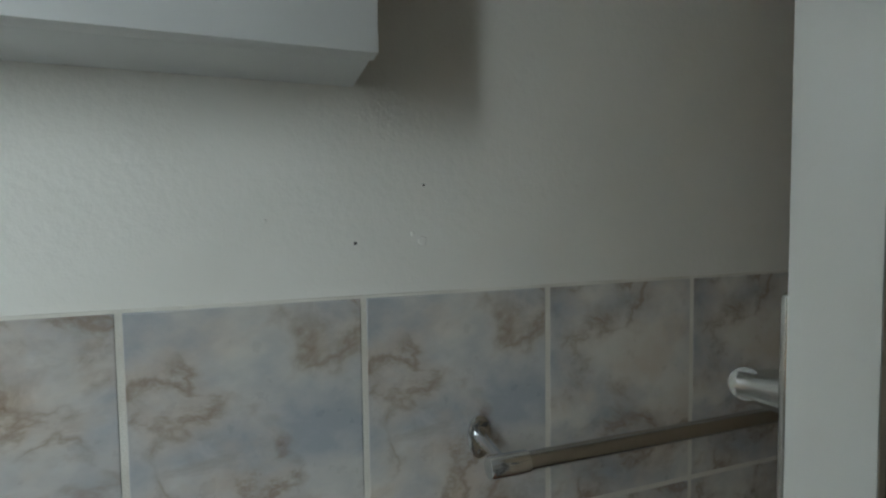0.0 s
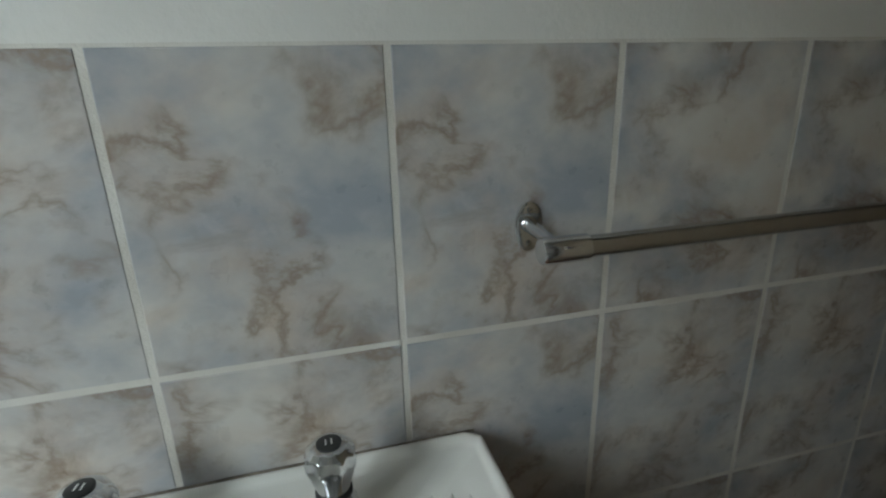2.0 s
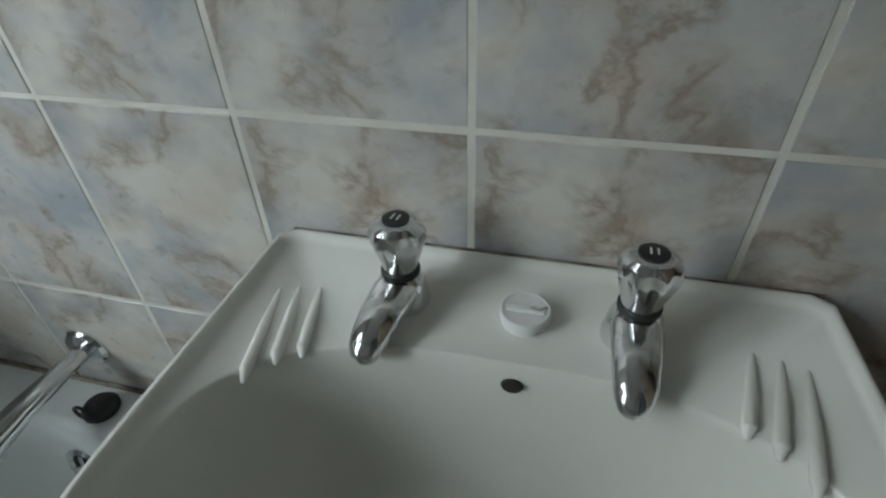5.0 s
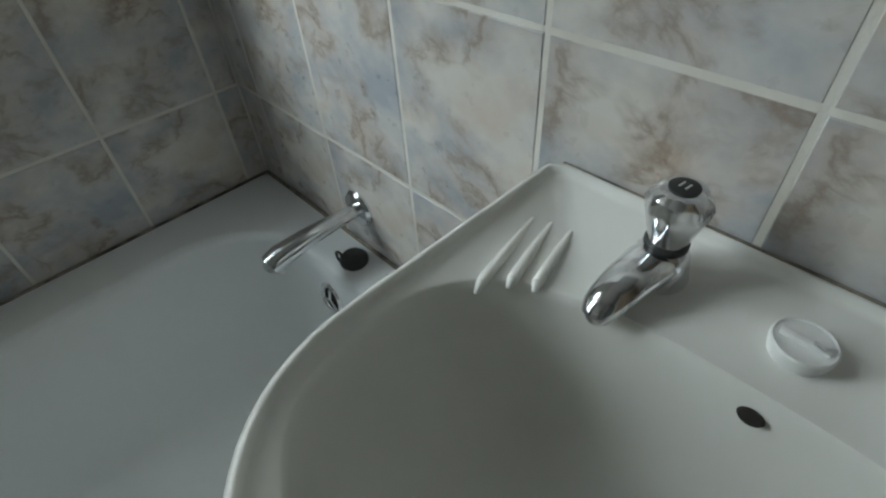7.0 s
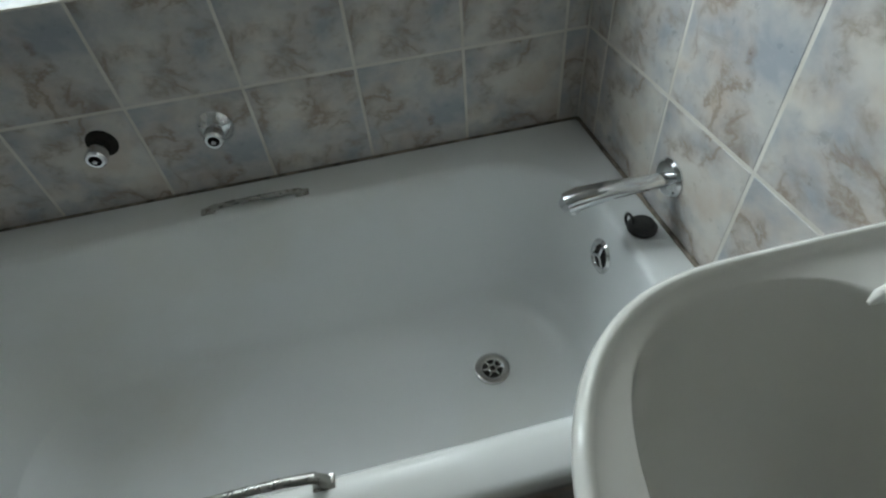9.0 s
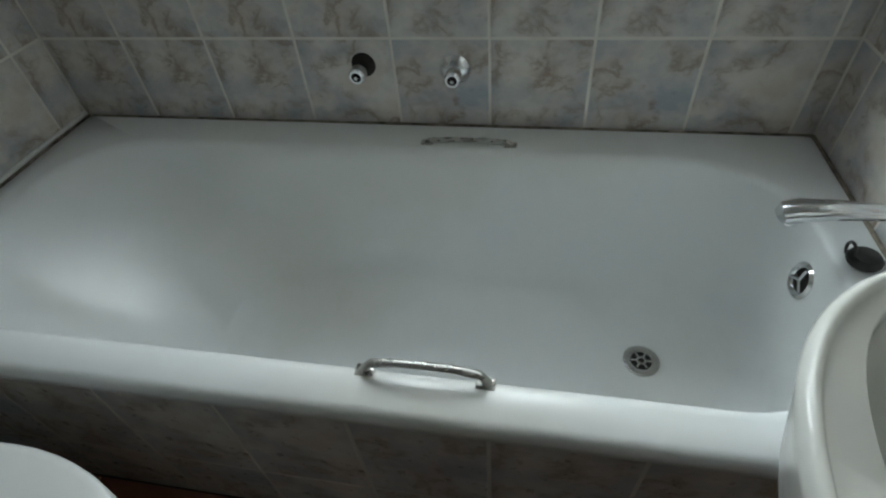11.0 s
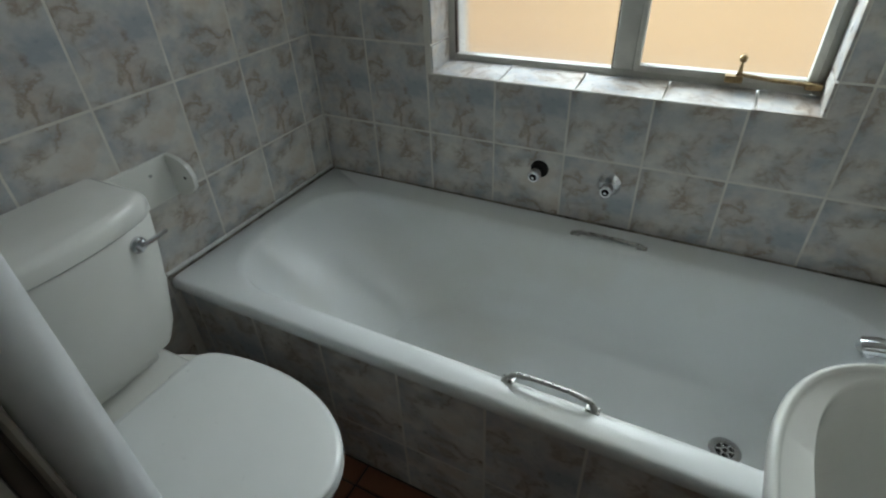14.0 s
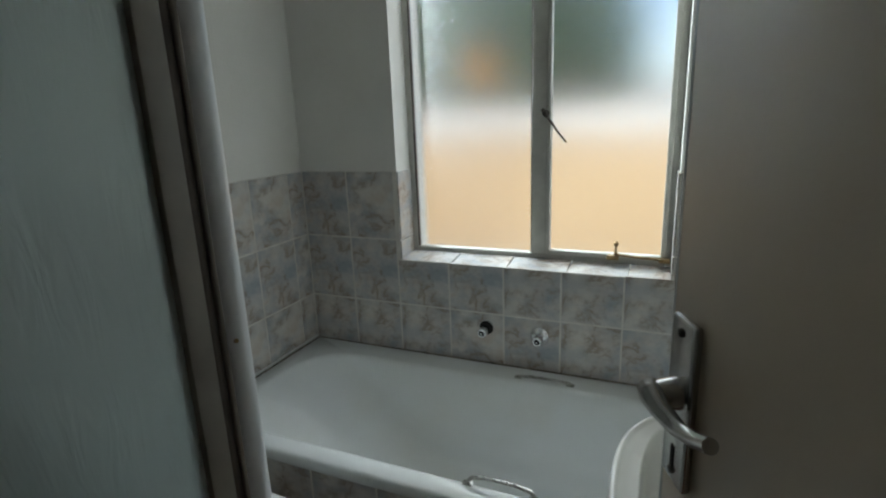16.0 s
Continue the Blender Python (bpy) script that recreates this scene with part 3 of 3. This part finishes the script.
part("overflow_hole", lathe([(0.0, 0.0055), (0.0105, 0.0055), (0.012, 0.0035)], 20, m @ Matrix.Diagonal((0.68, 0.45, 1, 1)), cap0=False, cap1=False), DARK_HOLE, basin, "dark overflow hole")
part("basin_waste", lathe([(0.033, 0.0), (0.031, 0.003), (0.022, 0.0), (0.02, -0.002), (0.0, -0.002)], 24, Matrix.Translation((CX, CY, DECK - 0.179)), cap1=False), DULL_CHROME, basin, "chrome basin waste")
bm = sweep([(-0.002, -1.132, 0.814), (-0.002, -0.9, 0.8155), (-0.002, -0.70, 0.814)], 0.0015, 8)
solid("trim_basin_sealant", bm, SILICONE, "mouldy sealant bead behind the basin", "sealant", "structure")


def basin_tap(x, y, turn):
    tap = thing("pillar_tap", "chrome pillar tap with a faceted knob and black cap", "tap", pose(x, y, DECK - 0.001, 0, 0, turn), "basin taps")
    bm = lathe([(0.0215, 0), (0.0215, 0.004), (0.0205, 0.008), (0.0195, 0.014), (0.018, 0.022), (0.015, 0.027), (0.013, 0.031)], 28)
    part("body", bm, CHROME, tap)
    part("spout", sweep([(0.006, 0, 0.016), (-0.014, 0, 0.019), (-0.036, 0, 0.017), (-0.054, 0, 0.012), (-0.062, 0, 0.008), (-0.066, 0, 0.003)], [0.0155, 0.0180, 0.0160, 0.0140, 0.0122, 0.0092], 24, 0.68), CHROME, tap)
    part("collar", lathe([(0.0142, 0.029), (0.0148, 0.0305), (0.0148, 0.0335), (0.0135, 0.035)], 24), BLACK, tap, "dark collar")
    rings = []
    for r, z, dent in ((0.0135, 0.035, 0.0), (0.0150, 0.041, 0.03), (0.0180, 0.050, 0.09), (0.0210, 0.059, 0.13), (0.0218, 0.065, 0.10), (0.0195, 0.0715, 0.05), (0.0150, 0.0755, 0.0), (0.0115, 0.0765, 0.0)):
        r *= 0.97
        rings.append([Vector((r * (1 - dent * (0.5 + 0.5 * math.cos(8 * a))) * math.cos(a), r * (1 - dent * (0.5 + 0.5 * math.cos(8 * a))) * math.sin(a), z)) for a in (2 * math.pi * k / 48 for k in range(48))])
    knob = part("knob", loft(rings), CHROME, tap, smooth=28)
    cap = part("cap", lathe([(0.0098, 0.0760), (0.0098, 0.0776), (0.0085, 0.0784), (0.0, 0.0784)], 24, cap1=False), BLACK, tap, "black cap")
    for k in (-1, 1):
        part("mark", box(-0.0032, 0.0032, k * 0.0022 - 0.0006, k * 0.0022 + 0.0006, 0.0784, 0.0787), WHITE_PLASTIC, cap, "pale mark", None)
    part("outlet", lathe([(0.0085, 0.006), (0.009, 0.0), (0.007, -0.002)], 16, Matrix.Translation((-0.060, 0, 0))), CHROME, tap)
    return tap


basin_tap(-0.062, -0.823, -8)
basin_tap(-0.066, -0.993, -1)
stopper = thing("basin_plug", "white plastic basin plug with a chain loop", "plug", (-0.066, -0.918, DECK))
part("disc", lathe([(0.0, 0.0), (0.0168, 0.0), (0.0185, 0.007), (0.0185, 0.0115), (0.0175, 0.0125), (0.0165, 0.0115), (0.0, 0.0105)], 28, cap0=False, cap1=False), WHITE_PLASTIC, stopper)
part("bar", box(-0.003, 0.003, -0.014, 0.014, 0.010, 0.014, 0.0012), WHITE_PLASTIC, stopper)
part("chain_loop", sweep([(0.0, -0.004, 0.0145), (-0.003, -0.010, 0.016), (0.002, -0.015, 0.0145)], 0.0013, 8), CHROME, stopper, "steel chain end")

# ---- towel rail ----
rail = thing("towel_rail", "dull chrome towel rail on two oval mounts", "towel rail", (0, -1.178, 1.019))
part("rail", lathe([(0.0088, 0.0), (0.0088, 0.56)], 24, along((0, -1, 0), (-0.062, 0.0, -0.003))), DULL_CHROME, rail)
for y in (-0.007, -0.460):
    m = along((-1, 0, 0), (0, y, 0))
    mount = part("mount", lathe([(0.0130, 0.0), (0.0130, 0.0025), (0.0115, 0.0035), (0.006, 0.0036)], 28, m @ Matrix.Diagonal((1.0, 1.75, 1, 1))), CHROME, rail, "oval chrome wall plate")
    part("arm", sweep([(-0.002, y, 0.002), (-0.03, y, 0.0), (-0.06, y, -0.003)], [0.0075, 0.0055, 0.006], 14), CHROME, rail)
    for dz in (-0.0155, 0.0155):
        part("screw", lathe([(0.003, 0.002), (0.003, 0.0042), (0.0015, 0.0048)], 12, along((-1, 0, 0), (0, y, dz))), DULL_CHROME, mount)
for y0, y1 in ((0.010, -0.030), (-0.535, -0.568)):
    part("end_cap", lathe([(0.0098, 0.0), (0.0108, 0.002), (0.0108, abs(y1 - y0))], 24, along((0, -1, 0), (-0.062, y0, -0.003))), CHROME, rail)

# ---- cabinet above the basin ----
cabinet = thing("wall_cabinet", "white painted wall cabinet above the basin", "cabinet", (0, 0, 0))
part("body", box(-0.080, 0.004, -1.062, -0.64, 1.370, 1.92, 0.002), CABINET_PAINT, cabinet)
part("door", box(-0.100, -0.0805, -1.064, -0.64, 1.3695, 1.92, 0.0015), CABINET_PAINT, cabinet)
# filler spots and nail holes on the plaster
bm = bmesh.new()
for y, z, r in ((-1.061, 1.224, 0.0016), (-0.80, 1.388, 0.0014), (-0.806, 1.389, 0.0014), (-1.13, 1.28, 0.0012)):
    lathe([(0.0, 0.0008), (r, 0.0006), (r, -0.001)], 10, along((-1, 0, 0), (0.004, y, z)), bm=bm, cap0=False, cap1=False)
part("nail_hole", bm, DARK_HOLE, wall_east, "small dark nail holes")
bm = bmesh.new()
for y, z, r in ((-1.128, 1.225, 0.005), (-1.118, 1.232, 0.0025), (-0.98, 1.246, 0.002)):
    lathe([(r, -0.0005), (r * 0.8, 0.0012), (0.0, 0.0017)], 10, along((-1, 0, 0), (0.004, y, z)), bm=bm, cap0=False, cap1=False)
part("filler_spot", bm, PLASTER, wall_east, "raised lump of filler")

# ---- toilet ----
TY = -0.936
toilet = thing("toilet", "white ceramic close-coupled toilet with closed lid", "toilet", (-0.012, TY, 0))


def d_ring(x_back, x_front, hw, z, y=0.0, square=0.35, n=48):
    """Straight back, round front."""
    mid = x_back + (x_front - x_back) * 0.42
    ring = []
    for k in range(n):
        a = 2 * math.pi * k / n
        ca, sa = math.cos(a), math.sin(a)
        if ca >= 0:
            ring.append(Vector((mid + (x_front - mid) * ca, y + hw * sa, z)))
        else:
            f = abs((a - math.pi) / (math.pi / 2))
            f, side = 1 - f, 1 if sa >= 0 else -1
            if f < 0.8:
                g = f / 0.8
                ring.append(Vector((mid - (mid - x_back) * math.sin(g * math.pi / 2) ** 1.15, y + side * hw * (1 - square * g ** 2.2), z)))
            else:
                ring.append(Vector((x_back, y + side * hw * (1 - square) * (1 - f) / 0.2, z)))
    return ring


bm = loft([d_ring(-1.42, -1.06, 0.105, 0.0), d_ring(-1.42, -1.055, 0.105, 0.02), d_ring(-1.41, -1.08, 0.095, 0.06), d_ring(-1.42, -1.07, 0.10, 0.16), d_ring(-1.46, -1.01, 0.135, 0.27),
           d_ring(-1.50, -0.962, 0.152, 0.345), d_ring(-1.50, -0.955, 0.158, 0.375), d_ring(-1.50, -0.957, 0.156, 0.388)])
part("bowl", bm, CERAMIC, toilet, smooth=50)
part("rear_shelf", box(-1.60, -1.36, -0.118, 0.118, 0.33, 0.404, 0.018, 4), CERAMIC, toilet, smooth=50)
bm = loft([d_ring(-1.405, -0.945, 0.161, 0.390), d_ring(-1.408, -0.940, 0.165, 0.395), d_ring(-1.408, -0.940, 0.165, 0.404), d_ring(-1.405, -0.944, 0.161, 0.408)])
part("seat", bm, SEAT, toilet, smooth=40)
bm = loft([d_ring(-1.405, -0.943, 0.162, 0.411), d_ring(-1.408, -0.938, 0.166, 0.415), d_ring(-1.408, -0.938, 0.166, 0.424), d_ring(-1.404, -0.942, 0.162, 0.4285), d_ring(-1.395, -0.952, 0.154, 0.4305), d_ring(-1.35, -1.00, 0.12, 0.432)])
part("lid", bm, SEAT, toilet, smooth=50)


def cistern_ring(hw, depth, bulge, z, n=15):
    """Flat against the wall, with a bulging front and rounded corners."""
    back = WEST + 0.026
    pts = []
    for k in range(n):
        u = -1 + 2 * k / (n - 1)
        x = back + depth + 0.018 + bulge * (1 - u * u)
        pts.append(Vector((x, hw * (math.copysign(abs(u) ** 0.97, u)), z)))
    left, right = pts[0], pts[-1]
    ring = [Vector((back, -hw, z)), Vector((back + depth * 0.5, -hw * 1.0, z)), Vector((left.x - 0.012, -hw, z))] + pts[1:-1] + [Vector((right.x - 0.012, hw, z)), Vector((back + depth * 0.5, hw, z)), Vector((back, hw, z))]
    return [p + Vector((0, -0.012, 0)) for p in ring]


bm = loft([cistern_ring(0.118, 0.115, 0.012, 0.446), cistern_ring(0.138, 0.13, 0.018, 0.452), cistern_ring(0.150, 0.142, 0.024, 0.495), cistern_ring(0.172, 0.145, 0.030, 0.60), cistern_ring(0.188, 0.147, 0.034, 0.70), cistern_ring(0.194, 0.147, 0.035, 0.752), cistern_ring(0.193, 0.145, 0.035, 0.755)])
part("cistern", bm, CERAMIC, toilet, smooth=45)
bm = loft([cistern_ring(0.194, 0.147, 0.036, 0.757), cistern_ring(0.198, 0.150, 0.038, 0.761), cistern_ring(0.198, 0.150, 0.038, 0.785), cistern_ring(0.194, 0.146, 0.036, 0.797), cistern_ring(0.183, 0.135, 0.033, 0.803), cistern_ring(0.12, 0.09, 0.02, 0.806)])
part("cistern_lid", bm, CERAMIC, toilet, smooth=50)
part("cistern_neck", box(-1.60, -1.50, -0.09, 0.09, 0.395, 0.460, 0.012, 3), CERAMIC, toilet, smooth=50)
lever = part("flush_lever", lathe([(0.015, -0.014), (0.017, -0.004), (0.017, 0.006), (0.013, 0.011), (0.005, 0.013)], 20, along((1, 0.1, 0), (-1.437, 0.118, 0.722))), CHROME, toilet, "chrome flush lever")
part("handle", sweep([(-1.426, 0.118, 0.722), (-1.418, 0.142, 0.726), (-1.412, 0.170, 0.733)], [0.006, 0.0045, 0.005], 12), CHROME, lever)
for side in (-1, 1):
    part("hinge", lathe([(0.009, -0.025), (0.010, -0.022), (0.010, 0.022), (0.009, 0.025)], 14, along((0, 1, 0), (-1.412, side * 0.075, 0.412))), WHITE_PLASTIC, toilet)

# ---- toilet roll holder ----
holder = thing("paper_holder", "white ceramic toilet roll holder without a roll", "paper holder", (WEST, -0.655, 0.728))
part("back_plate", box(0.0, 0.010, -0.085, 0.085, -0.058, 0.052, 0.004, 3), CERAMIC, holder)
for side in (-1, 1):
    y = side * 0.077
    prof = [(0.004, -0.05), (0.03, -0.053), (0.060, -0.045), (0.082, -0.022), (0.086, 0.006), (0.074, 0.030), (0.050, 0.044), (0.025, 0.050), (0.004, 0.051)]
    rings = [[Vector((x * s, y + dy, z * s)) for x, z in prof] for dy, s in ((-0.007, 0.95), (-0.0055, 1.0), (0.0055, 1.0), (0.007, 0.95))]
    ear = part("ear", loft(rings), CERAMIC, holder, smooth=50)
    part("spindle_hole", lathe([(0.0, 0.0), (0.0045, 0.0)], 12, along((0, -side, 0), (0.060, y - side * 0.0078, 0.0)), cap0=False, cap1=False), DARK_HOLE, ear)
for z in (0.018,):
    part("screw_cap", lathe([(0.0045, 0.0), (0.004, 0.0018), (0.0, 0.002)], 12, along((1, 0, 0), (0.010, 0.02, z)), cap1=False), DULL_CHROME, holder)

# ---- room door ----
W = Vector((-0.340, -1.228, 0))
HINGE_WAY = Vector((0.388, -0.922, 0)).normalized()
ANGLE = math.degrees(math.atan2(HINGE_WAY.y, HINGE_WAY.x))
door = thing("door_1", "cream painted flush door standing open", "door", pose(W.x, W.y, 0.012, 0, 0, ANGLE), kind="structure")
# local x runs from the free edge to the hinge, local -y is the side towards the hall
LEAF_W = 0.76
leaf = part("leaf", box(0.0035, LEAF_W, 0.0, 0.036, 0.0, 2.03, 0.002), DOOR_PAINT, door)
part("edge_strip", box(0.0, 0.0032, 0.0005, 0.0355, 0.001, 2.029, 0.001), PAINT, leaf, "white painted closing edge")
HZ = 1.137
for side in (-1, 1):
    y0 = 0.0 if side < 0 else 0.036
    bm = box(0.016, 0.050, *((y0 - 0.007, y0) if side < 0 else (y0, y0 + 0.007)), HZ - 0.072, HZ + 0.056, 0.003, 3)
    plate = part("handle_plate", bm, DULL_CHROME, door, "chrome lever handle plate with a keyhole")
    y = y0 + side * 0.007
    part("spindle_boss", lathe([(0.012, 0), (0.011, 0.008), (0.0095, 0.014), (0.0095, 0.022)], 20, along((0, side, 0), (0.033, y, HZ))), DULL_CHROME, plate)
    yy = y + side * 0.018
    part("lever", sweep([(0.027, yy, HZ + 0.002), (0.036, yy, HZ), (0.046, yy - side * 0.002, HZ - 0.005), (0.062, yy - side * 0.006, HZ - 0.009), (0.084, yy - side * 0.007, HZ - 0.003), (0.102, yy - side * 0.006, HZ + 0.006)], [0.009, 0.0095, 0.0075, 0.006, 0.0052, 0.005], 16), DULL_CHROME, plate)
    part("keyhole", box(0.0305, 0.0350, *sorted((y, y + side * 0.0006)), HZ - 0.062, HZ - 0.042), DARK_HOLE, plate, "dark keyhole", None)
    for z in (HZ + 0.046, HZ - 0.062):
        part("screw", lathe([(0.0035, 0.0), (0.003, 0.0015), (0.0, 0.002)], 12, along((0, side, 0), (0.033, y, z)), cap1=False), BRONZE, plate)
for z in (0.25, 1.75):
    part("hinge", lathe([(0.006, 0), (0.006, 0.09)], 12, Matrix.Translation((LEAF_W + 0.004, 0.042, z))), BRASS, door)

# ---- shower enclosure ----
SX, SY = -0.814, -1.204
shower = thing("shower_enclosure", "white framed shower enclosure with obscure glass", "shower", (0, 0, 0))
part("post", lathe([(0.019, 0.08), (0.019, 1.95)], 28, Matrix.Translation((SX, SY, 0))), WHITE_ALU, shower, "rounded white corner post")
part("screw", lathe([(0.003, 0), (0.0028, 0.0015), (0.0, 0.0022)], 12, along((0.85, -0.53, 0), (SX + 0.0160, SY - 0.0100, 1.103)), cap1=False), BRASS, shower, "brass screw head")
part("seal", box(SX - 0.010, SX + 0.008, SY - 0.036, SY - 0.017, 0.1, 1.94, 0.003), BROWN_SEAL, shower, "brown magnetic seal")
# lip and stiles are coloured dark to paint in their shade
part("seal_lip", sweep([(SX + 0.010, SY - 0.022, 0.1), (SX + 0.010, SY - 0.022, 1.94)], 0.004, 10), SHADED_STILE, shower, "seal lip in the stile's painted shade colour")
part("stile", box(SX - 0.014, SX + 0.010, SY - 0.068, SY - 0.036, 0.1, 1.94, 0.003), SHADED_STILE, shower, "door stile with its shade painted in as grey-brown")
part("stile", box(SX - 0.014, SX + 0.010, SOUTH, SOUTH + 0.045, 0.1, 1.94, 0.003), SHADED_STILE, shower)
part("rail", box(SX - 0.014, SX + 0.010, SOUTH + 0.045, SY - 0.068, 0.10, 0.15, 0.003), WHITE_ALU, shower)
part("rail", box(SX - 0.014, SX + 0.010, SOUTH + 0.045, SY - 0.068, 1.90, 1.94, 0.003), WHITE_ALU, shower)
pane = part("pane", box(SX - 0.004, SX + 0.001, SOUTH + 0.04, SY - 0.063, 0.145, 1.905), SHOWER_GLASS, shower, "obscure rippled glass", None)
pane.visible_shadow = False
part("rail", box(WEST, SX - 0.017, SY - 0.012, SY + 0.012, 0.08, 0.12, 0.003), WHITE_ALU, shower)
part("rail", box(WEST, SX - 0.017, SY - 0.012, SY + 0.012, 1.91, 1.95, 0.003), WHITE_ALU, shower)
pane = part("pane", box(WEST, SX - 0.015, SY - 0.0025, SY + 0.0025, 0.115, 1.915), SHOWER_GLASS, shower, "obscure rippled glass", None)
pane.visible_shadow = False
part("tray", box(WEST + 0.001, SX + 0.03, SOUTH + 0.001, SY + 0.03, 0.0, 0.10, 0.012, 3), CERAMIC, shower, "white shower tray")

# ---- tiles ----
CACHE = {}


def tile_mesh(w, h, notch=None, material=TILE, thick=0.008):
    """A tile of w by h with a softened edge; its face looks along local z at height 0. notch cuts a corner: (u, v) of the inner corner."""
    key = (round(w, 4), round(h, 4), notch, material.name)
    if key not in CACHE:
        e = 0.0012

        def loop(i):
            if notch:
                u, v = notch
                return [(i, i), (w - i, i), (w - i, h - i), (u + i, h - i), (u + i, v - i), (i, v - i)]
            return [(i, i), (w - i, i), (w - i, h - i), (i, h - i)]

        rings = [[Vector((x, y, z)) for x, y in loop(i)] for i, z in ((0.0, -thick), (0.0, -e), (e, 0.0))]
        CACHE[key] = mesh("tile", loft(rings, cap0=False), material)
    return CACHE[key]


def tile(parent, u, v, origin, way, face, notch=None, material=TILE, name="tile", rng=random.Random(5)):
    """One tile between u=(u0, u1) and v=(v0, v1) of a wall; way is the wall's u axis, face its outward normal."""
    w, h = u[1] - u[0] - GAP, v[1] - v[0] - GAP
    if w < 0.008 or h < 0.008:
        return
    x, z = Vector(way), Vector(face)
    y = z.cross(x)
    p = Vector(origin) + x * (u[0] + GAP / 2) + y * (v[0] + GAP / 2) + z * rng.uniform(-0.0002, 0.0002)
    ob = new(name, tile_mesh(w, h, notch, material))
    ob.parent = parent
    ob.matrix_world = Matrix.Translation(p) @ Matrix((x, y, z)).transposed().to_4x4() @ pose(0, 0, 0, rng.uniform(-0.06, 0.06), rng.uniform(-0.06, 0.06), 0)


ROWS = [0.0, 0.172, 0.422, 0.672, 0.922, TOP]
# east wall, u runs south from the window's corner
joints = [0.0, 0.075, 0.277, 0.472, 0.668, 0.864] + [1.067 + 0.2015 * k for k in range(5)]
joints = [j for j in joints if j < -SOUTH - 0.01] + [-SOUTH]
for a, b in zip(joints, joints[1:]):
    for c, d in zip(ROWS, ROWS[1:]):
        if d > 0.43 or a > 0.65:
            tile(wall_east, (a, b), (c, d), (0, 0, 0), (0, -1, 0), (-1, 0, 0))
# west wall, u runs north from the south wall
joints = [0.0, 0.088, 0.286, 0.489, 0.691] + [0.893 + 0.202 * k for k in range(6)]
joints = [j for j in joints if j < -SOUTH - 0.01] + [-SOUTH]
for a, b in zip(joints, joints[1:]):
    for c, d in zip(ROWS, ROWS[1:]):
        if d > 0.43 or a > 0.6:
            tile(wall_west, (-b - SOUTH, -a - SOUTH), (c, d), (WEST, SOUTH, 0), (0, 1, 0), (1, 0, 0))
# north wall, u runs east
joints = [0.0] + [x - WEST for x in (-1.446, -1.245, -1.040, -0.836, -0.638, -0.441, -0.243, -0.046)] + [-WEST]
o0, o1 = WX0 - WEST, WX1 - WEST
for a, b in zip(joints, joints[1:]):
    for c, d in zip(ROWS[2:], ROWS[3:]):
        if d <= WZ0 or b <= o0 + 0.02 or a >= o1:
            tile(wall_north, (a, min(b, o0 + 0.0) if a < o0 < b and d > WZ0 else b), (c, d), (WEST, 0, 0), (1, 0, 0), (0, -1, 0))
        elif a < o1 < b:
            if c < WZ0:
                tile(wall_north, (a, b), (c, d), (WEST, 0, 0), (1, 0, 0), (0, -1, 0), (round(o1 - a, 4), round(WZ0 - c, 4)))
            else:
                tile(wall_north, (o1, b), (c, d), (WEST, 0, 0), (1, 0, 0), (0, -1, 0))
        elif c < WZ0:
            tile(wall_north, (max(a, 0), b), (c, WZ0), (WEST, 0, 0), (1, 0, 0), (0, -1, 0))
# sill and reveals
part("sill_bed", box(WX0, WX1, 0.0015, FY + 0.03, WZ0 - 0.008, WZ0 - 0.0015), GROUT, wall_north)
slope = Vector((0, FY, 0.013)).normalized()
for a, b in zip([0.0, 0.20, 0.405, 0.61, 0.80], [0.20, 0.405, 0.61, 0.80, WX1 - WX0]):
    tile(wall_north, (a, b), (0.0, FY + 0.004), (WX0, 0.0, WZ0), (1, 0, 0), Vector((1, 0, 0)).cross(slope))
for v0, v1 in ((WZ0, 0.922), (0.922, TOP)):
    tile(wall_north, (0.0, FY), (v0, v1), (WX0 + 0.006, 0.0, 0), (0, 1, 0), (1, 0, 0))
    tile(wall_north, (0.0, FY), (v0, v1), (WX1 - 0.006, FY, 0), (0, -1, 0), (-1, 0, 0))
# bath front, u runs east
joints = [x - WEST for x in (WEST, -1.60, -1.393, -1.186, -0.980, -0.774, -0.572, -0.367, -0.162, 0.0)]
for a, b in zip(joints, joints[1:]):
    for c, d in ((0.0, 0.172), (0.172, 0.440)):
        tile(bath_panel, (a, b), (c, d), (WEST, PANEL_Y, 0), (1, 0, 0), (0, -1, 0))
# floor
GAP = 0.007
xs = [WEST] + [-0.806 + 0.305 * k for k in range(-2, 3)] + [0.0]
ys = [SOUTH - 0.9, -1.945, -1.64, -1.335, -1.04, -0.735, PANEL_Y]
for a, b in zip(xs, xs[1:]):
    for c, d in zip(ys, ys[1:]):
        tile(floor, (a, b), (c, d), (0, 0, 0), (1, 0, 0), (0, 0, 1), None, FLOOR_TILE, "floor_tile")
